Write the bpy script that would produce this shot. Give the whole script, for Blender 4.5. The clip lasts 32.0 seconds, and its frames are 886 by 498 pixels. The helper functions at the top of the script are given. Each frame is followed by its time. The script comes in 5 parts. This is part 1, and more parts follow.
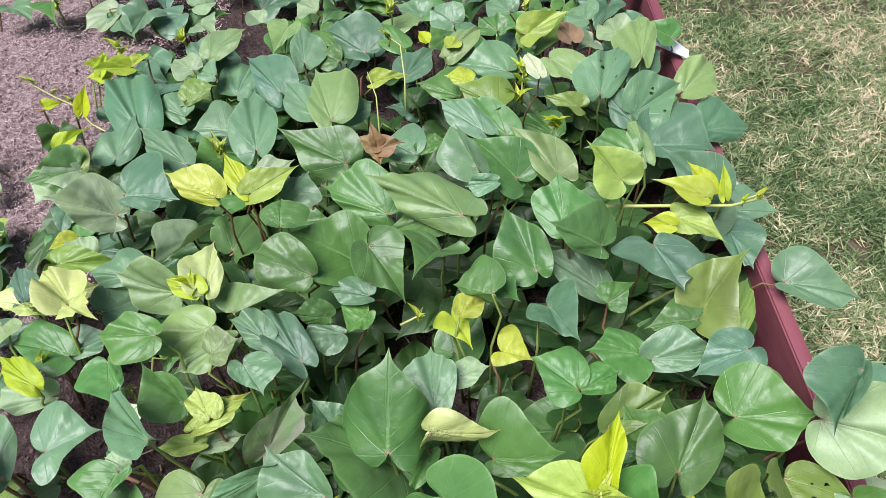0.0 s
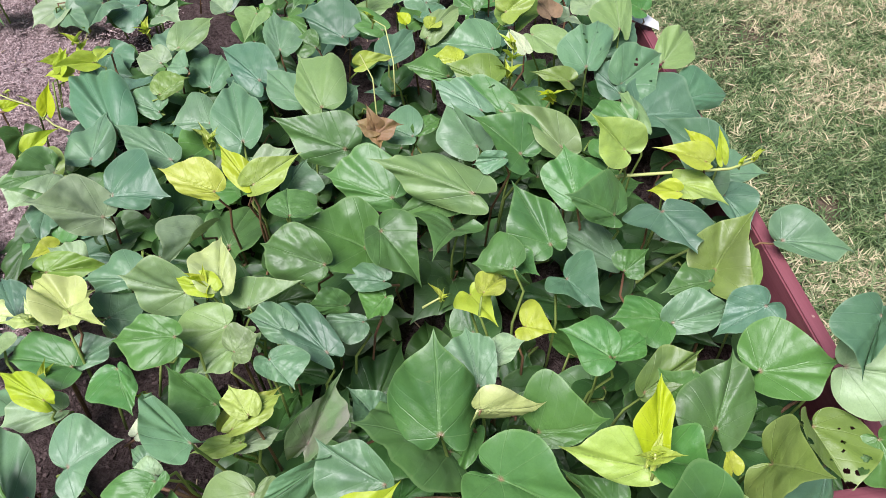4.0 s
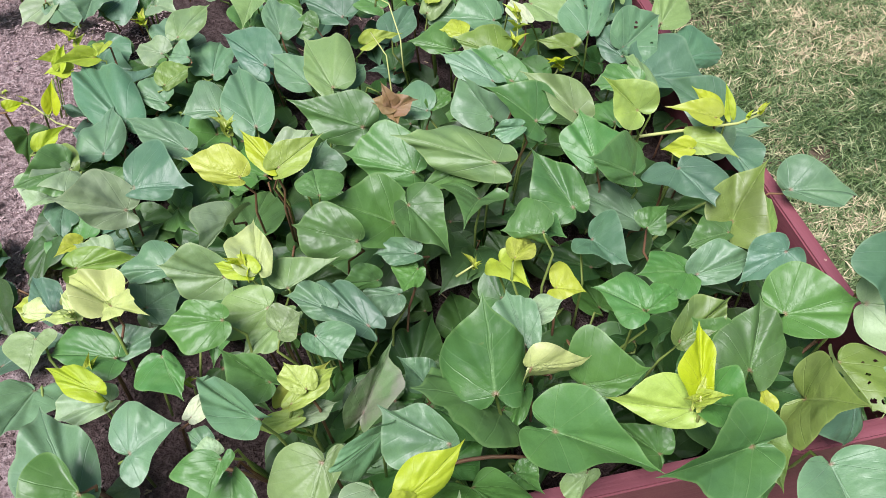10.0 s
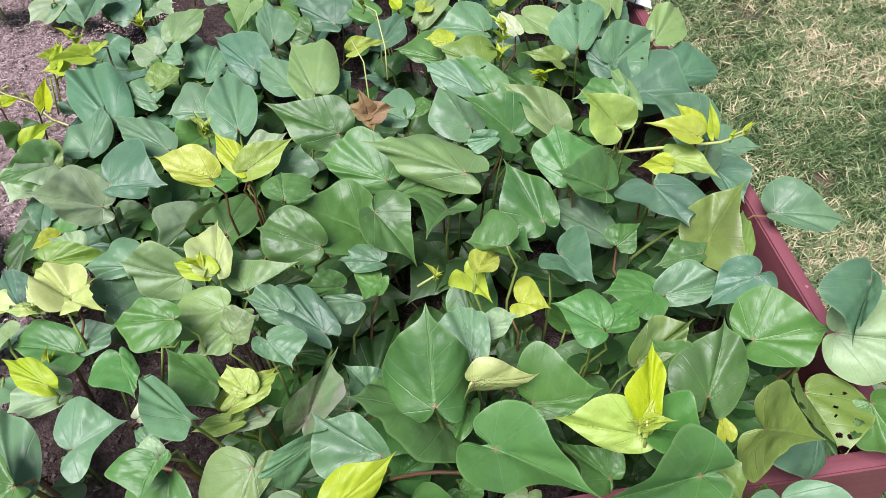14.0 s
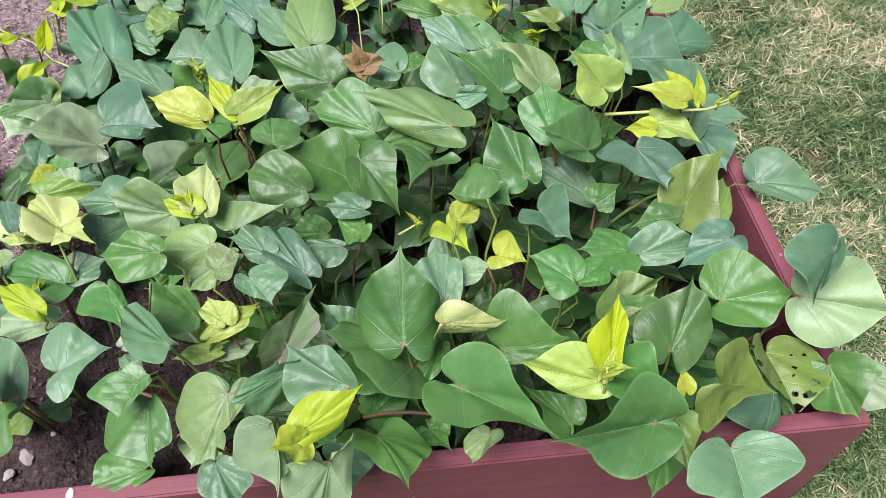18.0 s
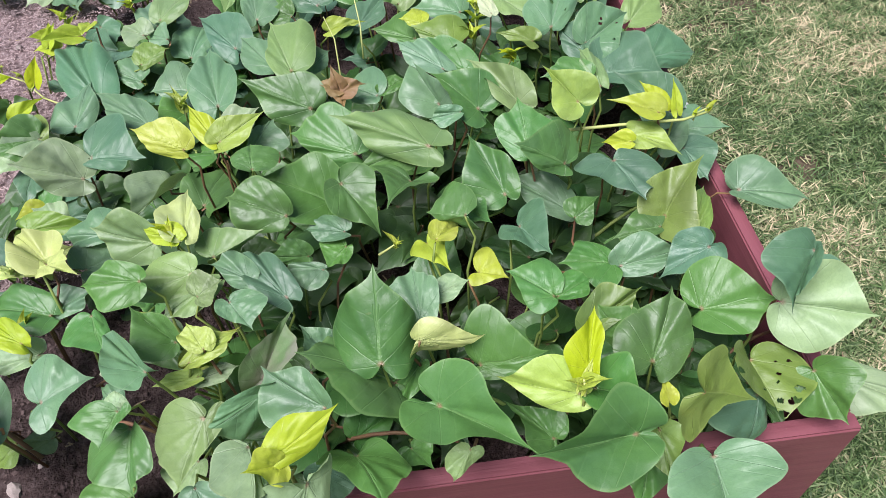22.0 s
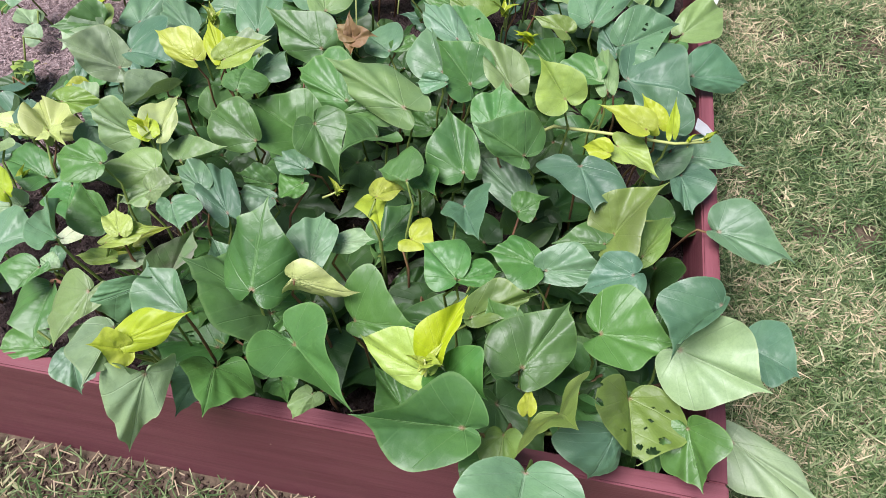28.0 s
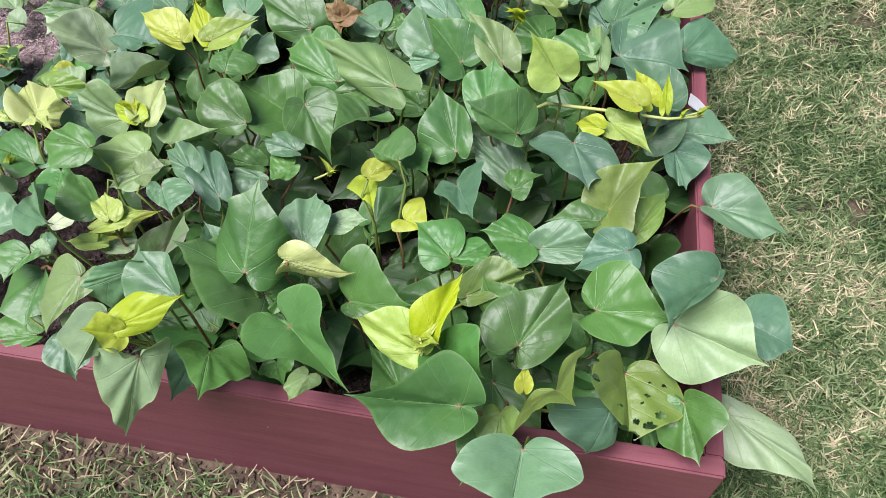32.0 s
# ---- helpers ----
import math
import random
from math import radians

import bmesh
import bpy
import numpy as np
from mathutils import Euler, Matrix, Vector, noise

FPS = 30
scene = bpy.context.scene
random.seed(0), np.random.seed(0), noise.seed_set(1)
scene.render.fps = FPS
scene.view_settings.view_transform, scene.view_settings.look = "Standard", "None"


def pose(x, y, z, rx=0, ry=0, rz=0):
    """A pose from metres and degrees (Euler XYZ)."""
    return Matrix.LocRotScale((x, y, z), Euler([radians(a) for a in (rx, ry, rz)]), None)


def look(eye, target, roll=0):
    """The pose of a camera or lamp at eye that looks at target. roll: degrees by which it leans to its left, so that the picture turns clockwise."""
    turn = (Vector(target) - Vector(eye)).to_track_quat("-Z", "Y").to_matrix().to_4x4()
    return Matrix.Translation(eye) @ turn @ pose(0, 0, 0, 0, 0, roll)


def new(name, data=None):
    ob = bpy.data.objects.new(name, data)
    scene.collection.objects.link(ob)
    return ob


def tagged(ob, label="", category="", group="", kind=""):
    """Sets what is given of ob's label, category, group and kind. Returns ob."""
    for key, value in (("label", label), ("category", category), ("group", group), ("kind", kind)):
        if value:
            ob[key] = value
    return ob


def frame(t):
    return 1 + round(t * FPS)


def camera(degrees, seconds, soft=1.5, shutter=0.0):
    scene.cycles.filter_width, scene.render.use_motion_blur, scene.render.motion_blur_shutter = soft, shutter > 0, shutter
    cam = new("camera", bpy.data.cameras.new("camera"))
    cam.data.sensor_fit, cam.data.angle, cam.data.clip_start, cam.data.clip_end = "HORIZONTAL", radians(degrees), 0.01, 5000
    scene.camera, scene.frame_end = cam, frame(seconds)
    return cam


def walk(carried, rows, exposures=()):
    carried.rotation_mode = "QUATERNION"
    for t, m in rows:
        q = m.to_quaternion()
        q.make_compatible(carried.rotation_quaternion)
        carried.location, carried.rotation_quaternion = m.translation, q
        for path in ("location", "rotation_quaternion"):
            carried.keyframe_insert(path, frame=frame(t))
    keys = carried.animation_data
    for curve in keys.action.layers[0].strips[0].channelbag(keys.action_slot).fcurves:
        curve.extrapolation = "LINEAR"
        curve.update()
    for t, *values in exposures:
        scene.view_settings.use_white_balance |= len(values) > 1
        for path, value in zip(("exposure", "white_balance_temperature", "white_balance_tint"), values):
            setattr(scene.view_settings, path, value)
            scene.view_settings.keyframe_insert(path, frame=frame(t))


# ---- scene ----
cam = camera(64.2, 32.0, 0.5)
PATH = [
    (0, (-0.409, -0.212, 0.947), (-0.443, 1.123, -0.542), -3.3),
    (0.5, (-0.408, -0.212, 0.944), (-0.432, 1.127, -0.54), -3.1),
    (1, (-0.418, -0.206, 0.942), (-0.412, 1.116, -0.558), -2.0),
    (1.5, (-0.427, -0.204, 0.937), (-0.394, 1.124, -0.558), -1.3),
    (2, (-0.433, -0.208, 0.937), (-0.374, 1.116, -0.561), -0.4),
    (2.5, (-0.454, -0.205, 0.936), (-0.352, 1.124, -0.555), -0.2),
    (4.5, (-0.498, -0.213, 0.938), (-0.359, 1.081, -0.581), -1.5),
    (5, (-0.488, -0.232, 0.939), (-0.327, 1.085, -0.558), -0.7),
    (5.5, (-0.489, -0.276, 0.945), (-0.337, 1.03, -0.562), -1.6),
    (6, (-0.503, -0.289, 0.956), (-0.367, 0.99, -0.575), -3.0),
    (6.5, (-0.57, -0.245, 0.963), (-0.291, 0.991, -0.585), -4.7),
    (7, (-0.575, -0.221, 0.953), (-0.323, 1.02, -0.595), -3.2),
    (7.5, (-0.566, -0.223, 0.951), (-0.402, 1.012, -0.614), -4.6),
    (8, (-0.569, -0.218, 0.947), (-0.379, 0.994, -0.632), -2.8),
    (8.5, (-0.569, -0.222, 0.947), (-0.375, 1.013, -0.614), -3.2),
    (9, (-0.572, -0.213, 0.947), (-0.352, 1.009, -0.621), -2.5),
    (9.5, (-0.568, -0.215, 0.949), (-0.36, 1.018, -0.612), -2.6),
    (10, (-0.557, -0.219, 0.948), (-0.365, 1.024, -0.607), -3.2),
    (10.5, (-0.53, -0.221, 0.944), (-0.358, 1.031, -0.606), -2.9),
    (11, (-0.493, -0.231, 0.933), (-0.356, 1.046, -0.601), -2.7),
    (11.5, (-0.479, -0.234, 0.935), (-0.331, 1.065, -0.579), -3.0),
    (12, (-0.485, -0.235, 0.933), (-0.337, 1.05, -0.593), -2.3),
    (12.5, (-0.484, -0.236, 0.936), (-0.37, 1.058, -0.585), -3.7),
    (13, (-0.488, -0.235, 0.935), (-0.379, 1.062, -0.583), -3.4),
    (13.5, (-0.486, -0.229, 0.933), (-0.369, 1.063, -0.589), -3.4),
    (14, (-0.484, -0.227, 0.934), (-0.368, 1.058, -0.594), -3.6),
    (14.5, (-0.487, -0.227, 0.933), (-0.373, 1.062, -0.593), -3.2),
    (16.5, (-0.486, -0.235, 0.933), (-0.357, 1.038, -0.605), -2.1),
    (17, (-0.506, -0.235, 0.942), (-0.297, 1.039, -0.585), -1.3),
    (17.5, (-0.504, -0.246, 0.937), (-0.266, 0.972, -0.631), 0.0),
    (18, (-0.462, -0.262, 0.934), (-0.366, 0.964, -0.644), -1.4),
    (18.5, (-0.447, -0.273, 0.936), (-0.377, 0.972, -0.628), -2.6),
    (19, (-0.44, -0.27, 0.935), (-0.367, 0.978, -0.626), -2.5),
    (19.5, (-0.44, -0.268, 0.931), (-0.356, 0.966, -0.64), -2.6),
    (20, (-0.439, -0.266, 0.93), (-0.357, 0.965, -0.644), -3.0),
    (20.5, (-0.439, -0.267, 0.93), (-0.339, 0.979, -0.631), -2.5),
    (21, (-0.44, -0.267, 0.93), (-0.338, 0.978, -0.631), -2.5),
    (21.5, (-0.439, -0.269, 0.931), (-0.339, 0.986, -0.624), -2.7),
    (22, (-0.428, -0.272, 0.93), (-0.356, 1.01, -0.603), -4.5),
    (22.5, (-0.393, -0.279, 0.934), (-0.344, 1.027, -0.581), -5.2),
    (23, (-0.365, -0.287, 0.93), (-0.363, 0.99, -0.609), -4.2),
    (23.5, (-0.354, -0.247, 0.913), (-0.315, 1.002, -0.649), -2.7),
    (24, (-0.346, -0.203, 0.907), (-0.311, 1.007, -0.686), -1.0),
    (24.5, (-0.291, -0.211, 0.912), (-0.429, 1.003, -0.671), 1.5),
    (25, (-0.208, -0.258, 0.909), (-0.478, 0.971, -0.646), -0.0),
    (25.5, (-0.193, -0.261, 0.918), (-0.513, 0.981, -0.617), -2.6),
    (26, (-0.194, -0.264, 0.916), (-0.52, 0.965, -0.628), -3.5),
    (26.5, (-0.199, -0.265, 0.916), (-0.508, 0.942, -0.649), -3.3),
    (28.5, (-0.199, -0.277, 0.924), (-0.504, 0.945, -0.63), -2.4),
    (29, (-0.197, -0.273, 0.926), (-0.501, 0.957, -0.621), -2.3),
    (29.5, (-0.196, -0.27, 0.925), (-0.502, 0.957, -0.625), -2.6),
    (30, (-0.199, -0.27, 0.922), (-0.494, 0.964, -0.625), -2.0),
    (30.5, (-0.2, -0.271, 0.921), (-0.494, 0.958, -0.63), -1.9),
    (31, (-0.199, -0.273, 0.92), (-0.493, 0.945, -0.638), -2.7),
    (31.5, (-0.198, -0.278, 0.918), (-0.487, 0.925, -0.653), -3.0),
    (32, (-0.199, -0.277, 0.915), (-0.48, 0.905, -0.674), -3.0),
]
walk(cam, [(t, look(eye, target, roll)) for t, eye, target, roll in PATH])

# ---- light ----
scene.view_settings.exposure = 0.94
world = bpy.data.worlds.new("overcast_sky")
scene.world = world
world.use_nodes = True
wn = world.node_tree.nodes
wn.clear()
sky = wn.new("ShaderNodeTexSky")
sky.sky_type, sky.sun_disc = "NISHITA", False
sky.sun_elevation, sky.sun_rotation = radians(66), radians(228)
sky.air_density, sky.dust_density, sky.ozone_density = 1.0, 1.5, 1.0
bg, wo = wn.new("ShaderNodeBackground"), wn.new("ShaderNodeOutputWorld")
bg.inputs["Strength"].default_value = 0.045
world.node_tree.links.new(sky.outputs[0], bg.inputs[0])
world.node_tree.links.new(bg.outputs[0], wo.inputs[0])
sun_data = bpy.data.lights.new("sun", "SUN")
sun_data.energy, sun_data.angle, sun_data.color = 3.35, radians(34), (1.0, 0.958, 1.035)
sun = new("sun", sun_data)
sun.matrix_world = look((-0.9, -0.8, 2.65), (0, 0, 0))

# ---- materials ----
def mat(name, rough=0.6, spec=0.5):
    m = bpy.data.materials.new(name)
    m.use_nodes = True
    b = m.node_tree.nodes["Principled BSDF"]
    b.inputs["Roughness"].default_value = rough
    b.inputs["Specular IOR Level"].default_value = spec
    return m, m.node_tree, b


class Net:
    """Short hand for wiring shader nodes."""

    def __init__(self, tree):
        self.t = tree

    def node(self, kind, **ins):
        n = self.t.nodes.new(kind)
        for k, v in ins.items():
            self.put(n.inputs[k.replace("_", " ")], v)
        return n

    def put(self, socket, v):
        if isinstance(v, bpy.types.NodeSocket):
            self.t.links.new(v, socket)
        else:
            socket.default_value = v

    def math(self, op, a, b=0.0, c=0.0):
        n = self.t.nodes.new("ShaderNodeMath")
        n.operation = op
        for s, v in zip(n.inputs, (a, b, c)):
            self.put(s, v)
        return n.outputs[0]

    def mix(self, f, a, b, how="MIX"):
        n = self.t.nodes.new("ShaderNodeMix")
        n.data_type, n.blend_type = "RGBA", how
        self.put(n.inputs[0], f), self.put(n.inputs[6], a), self.put(n.inputs[7], b)
        return n.outputs[2]

    def noise(self, vec, scale, detail=3.0, rough=0.55):
        n = self.node("ShaderNodeTexNoise", Scale=scale, Detail=detail, Roughness=rough)
        if vec is not None:
            self.t.links.new(vec, n.inputs["Vector"])
        return n

    def ramp(self, f, stops):
        n = self.t.nodes.new("ShaderNodeValToRGB")
        while len(n.color_ramp.elements) < len(stops):
            n.color_ramp.elements.new(0.5)
        for e, (p, c) in zip(n.color_ramp.elements, stops):
            e.position, e.color = p, (*c, 1) if len(c) == 3 else c
        self.put(n.inputs[0], f)
        return n.outputs[0]

    def bump(self, h, strength, dist):
        return self.node("ShaderNodeBump", Height=h, Strength=strength, Distance=dist).outputs[0]


def leaf_material(name, base, vein, rough=0.40, quilt=0.7, dust=0.0, thru=0.12, spots=0.0, crinkle=0.25, spread=0.5):
    """A leaf blade in its own coordinates: x runs from the leaf stalk to the tip, y across, one leaf length is 1."""
    rough += 0.05
    m, tree, b = mat(name, rough, 0.48)
    k = Net(tree)
    own = tree.nodes.new("ShaderNodeAttribute")
    own.attribute_name = "flat"
    co = own.outputs["Vector"]
    rnd = k.node("ShaderNodeObjectInfo").outputs["Random"]
    shift = k.node("ShaderNodeVectorMath", Vector=co)
    shift.operation = "ADD"
    comb = k.node("ShaderNodeCombineXYZ", X=k.math("MULTIPLY", rnd, 37.0), Y=k.math("MULTIPLY", rnd, 91.0), Z=rnd)
    k.put(shift.inputs[1], comb.outputs[0])
    free = shift.outputs[0]
    wob = k.noise(free, 3.0, 2.0)
    sep = k.node("ShaderNodeSeparateXYZ", Vector=co)
    x, y = sep.outputs[0], sep.outputs[1]
    ay = k.math("ABSOLUTE", k.math("ADD", y, k.math("MULTIPLY", k.math("SUBTRACT", wob.outputs[0], 0.5), 0.06)))
    # midrib, narrowing to the tip
    mid = k.math("SUBTRACT", 1.0, k.math("DIVIDE", ay, k.math("MAXIMUM", 0.003, k.math("MULTIPLY_ADD", x, -0.016, 0.022))))
    mid = k.math("MAXIMUM", mid, 0.0)
    # side veins that fan out from the stalk and leave the midrib at an angle
    ang = k.math("ARCTAN2", ay, k.math("ADD", x, 0.02))
    fan = k.math("ABSOLUTE", k.math("SUBTRACT", k.math("FRACT", k.math("MULTIPLY_ADD", ang, 1.25, 0.45)), 0.5))
    rad = k.math("SQRT", k.math("ADD", k.math("MULTIPLY", x, x), k.math("MULTIPLY", y, y)))
    fan = k.math("MULTIPLY", fan, rad)
    fanv = k.math("MAXIMUM", k.math("SUBTRACT", 1.0, k.math("DIVIDE", fan, 0.009)), 0.0)
    fanv = k.math("MULTIPLY", fanv, k.math("LESS_THAN", rad, 0.62))
    pin = k.math("FRACT", k.math("MULTIPLY", k.math("SUBTRACT", x, k.math("MULTIPLY", k.math("POWER", ay, 0.85), 0.75)), 3.5))
    pind = k.math("ABSOLUTE", k.math("SUBTRACT", pin, 0.5))
    pinv = k.math("MAXIMUM", k.math("SUBTRACT", 1.0, k.math("DIVIDE", pind, 0.05)), 0.0)
    pinv = k.math("MULTIPLY", pinv, k.math("GREATER_THAN", x, 0.1))
    vein_f = k.math("MINIMUM", k.math("ADD", k.math("ADD", mid, k.math("MULTIPLY", fanv, 0.7)), k.math("MULTIPLY", pinv, 0.22)), 1.0)
    big = k.noise(free, 2.2, 3.0)
    fine = k.noise(free, 26.0, 4.0, 0.65)
    h = k.node("ShaderNodeHueSaturation", Color=(*base, 1))
    k.put(h.inputs["Hue"], k.math("MULTIPLY_ADD", rnd, 0.035, 0.482))
    k.put(h.inputs["Value"], k.math("MULTIPLY_ADD", k.math("FRACT", k.math("MULTIPLY", rnd, 7.3)), spread, 1.03 - spread / 2))
    k.put(h.inputs["Saturation"], k.math("MULTIPLY_ADD", k.math("FRACT", k.math("MULTIPLY", rnd, 3.7)), 0.18, 0.85))
    col = k.mix(k.ramp(big.outputs[0], [(0.35, (0, 0, 0)), (0.7, (1, 1, 1))]), h.outputs[0], k.mix(0.5, h.outputs[0], (base[0] * 1.3 + 0.01, base[1] * 1.3, base[2] * 1.1, 1)))
    col = k.mix(k.math("MULTIPLY", k.math("SUBTRACT", fine.outputs[0], 0.38), 0.55), col, (base[0] * 0.55, base[1] * 0.6, base[2] * 0.55, 1))
    col = k.mix(k.math("MULTIPLY", vein_f, 0.44), col, (*vein, 1))
    knot = k.math("MAXIMUM", k.math("SUBTRACT", 1.0, k.math("MULTIPLY", rad, 22.0)), 0.0)
    col = k.mix(k.math("MULTIPLY", knot, 0.8), col, (0.30, 0.13, 0.10, 1))
    edge = k.math("GREATER_THAN", k.noise(free, 9.0, 2.0).outputs[0], 0.74)
    col = k.mix(k.math("MULTIPLY", edge, 0.12), col, (0.30, 0.26, 0.10, 1))
    at = tree.nodes.new("ShaderNodeAttribute")
    at.attribute_name = "rim"
    margin = k.math("MINIMUM", k.math("MAXIMUM", k.math("MULTIPLY", k.math("SUBTRACT", at.outputs["Fac"], 0.955), 40.0), 0.0), 1.0)
    col = k.mix(k.math("MULTIPLY", margin, 0.18), col, (vein[0] * 1.25 + 0.06, vein[1] * 1.2 + 0.05, vein[2] * 1.05 + 0.03, 1))
    net = tree.nodes.new("ShaderNodeTexVoronoi")
    net.feature = "DISTANCE_TO_EDGE"
    net.inputs["Scale"].default_value = 24.0
    tree.links.new(free, net.inputs["Vector"])
    netv = k.math("MAXIMUM", k.math("SUBTRACT", 1.0, k.math("MULTIPLY", net.outputs["Distance"], 14.0)), 0.0)
    col = k.mix(k.math("MULTIPLY", netv, 0.16), col, (base[0] * 0.5, base[1] * 0.55, base[2] * 0.5, 1))
    if dust:
        col = k.mix(k.math("MULTIPLY", k.ramp(big.outputs[0], [(0.42, (0, 0, 0)), (0.62, (1, 1, 1))]), dust), col, (0.22, 0.185, 0.175, 1))
    if spots:
        col = k.mix(k.math("MULTIPLY", k.math("GREATER_THAN", k.noise(free, 16.0, 1.0).outputs[0], 0.72), spots), col, (0.55, 0.55, 0.48, 1))
    k.put(b.inputs["Base Color"], col)
    ro = k.math("MULTIPLY_ADD", fine.outputs[0], 0.12, rough - 0.06)
    k.put(b.inputs["Roughness"], ro)
    centre = k.math("MAXIMUM", k.math("SUBTRACT", 1.0, k.math("MULTIPLY", rad, 1.7)), 0.0)
    crease = k.math("MULTIPLY", k.noise(free, 19.0, 2.0).outputs[0], k.math("MULTIPLY", k.math("MULTIPLY", centre, k.math("MAXIMUM", k.math("SUBTRACT", 1.0, k.math("MULTIPLY", ay, 5.0)), 0.0)), crinkle * 2.0))
    quilted = k.math("ADD", k.math("ADD", k.math("MULTIPLY", pind, 0.07), crease), k.math("MULTIPLY", k.noise(free, 3.2, 1.5).outputs[0], 1.7))
    height = k.math("SUBTRACT", k.math("ADD", quilted, k.math("MULTIPLY", fine.outputs[0], 0.05)), k.math("ADD", k.math("MULTIPLY", vein_f, 0.16), k.math("MULTIPLY", netv, 0.012)))
    k.put(b.inputs["Normal"], k.bump(height, quilt, 0.004))
    if thru:
        out = tree.nodes["Material Output"]
        tr = k.node("ShaderNodeBsdfTranslucent")
        k.put(tr.inputs["Color"], k.mix(0.5, col, (0.35, 0.55, 0.06, 1)))
        mx = k.node("ShaderNodeMixShader", Fac=thru)
        tree.links.new(b.outputs[0], mx.inputs[1])
        tree.links.new(tr.outputs[0], mx.inputs[2])
        tree.links.new(mx.outputs[0], out.inputs[0])
    return m


LEAF = {
    "g": leaf_material("leaf_green", (0.070, 0.182, 0.042), (0.20, 0.35, 0.13), rough=0.36),
    "b": leaf_material("leaf_blue_green", (0.078, 0.174, 0.100), (0.20, 0.33, 0.22), rough=0.37),
    # leaf green darkened to carry the shade low between the plants
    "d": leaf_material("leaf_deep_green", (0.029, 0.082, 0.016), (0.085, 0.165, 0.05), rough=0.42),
    "o": leaf_material("leaf_olive_green", (0.145, 0.230, 0.042), (0.29, 0.38, 0.12), rough=0.38),
    "k": leaf_material("leaf_yellowing_green", (0.28, 0.39, 0.065), (0.40, 0.50, 0.16)),
    "m": leaf_material("leaf_light_green", (0.17, 0.27, 0.095), (0.30, 0.40, 0.20), rough=0.40),
    "l": leaf_material("leaf_pale_green", (0.230, 0.335, 0.175), (0.37, 0.47, 0.28), rough=0.42),
    "p": leaf_material("leaf_pale_yellow_green", (0.43, 0.51, 0.17), (0.52, 0.58, 0.25), quilt=0.55, crinkle=0.9),
    "y": leaf_material("leaf_young_yellow", (0.41, 0.50, 0.022), (0.48, 0.55, 0.09), quilt=0.5, thru=0.3, crinkle=0.7, spread=0.2),
    "v": leaf_material("leaf_young_lime", (0.33, 0.41, 0.035), (0.42, 0.49, 0.11), quilt=0.6, crinkle=0.6),
    "s": leaf_material("leaf_dusty_green", (0.11, 0.19, 0.075), (0.24, 0.31, 0.18), rough=0.55, dust=0.6),
    "c": leaf_material("leaf_glossy_blue_green", (0.114, 0.230, 0.116), (0.25, 0.37, 0.24), rough=0.36),
    "w": leaf_material("leaf_pale_underside", (0.42, 0.48, 0.30), (0.52, 0.56, 0.40), rough=0.55),
    "n": leaf_material("leaf_withered_brown", (0.24, 0.15, 0.085), (0.32, 0.22, 0.13), rough=0.7),
    "r": leaf_material("leaf_young_bronze", (0.29, 0.18, 0.085), (0.36, 0.25, 0.13), rough=0.45, thru=0.35),
}


def plain(name, a, b, scale, rough=0.7, bump=0.3, dist=0.002, spread=0.0):
    """A two-toned surface with fine relief, in world-size object coordinates."""
    m, tree, bs = mat(name, rough, 0.3)
    k = Net(tree)
    co = k.node("ShaderNodeTexCoord").outputs["Object"]
    f = k.noise(co, scale, 5.0, 0.65).outputs[0]
    g = k.noise(co, scale * 6, 3.0).outputs[0]
    col = k.mix(k.ramp(f, [(0.3, (0, 0, 0)), (0.7, (1, 1, 1))]), (*a, 1), (*b, 1))
    if spread:
        rnd = k.node("ShaderNodeObjectInfo").outputs["Random"]
        h = k.node("ShaderNodeHueSaturation", Color=col)
        k.put(h.inputs["Value"], k.math("MULTIPLY_ADD", rnd, spread, 1 - spread / 2))
        col = h.outputs[0]
    k.put(bs.inputs["Base Color"], col)
    k.put(bs.inputs["Normal"], k.bump(k.math("ADD", f, k.math("MULTIPLY", g, 0.5)), bump, dist))
    return m


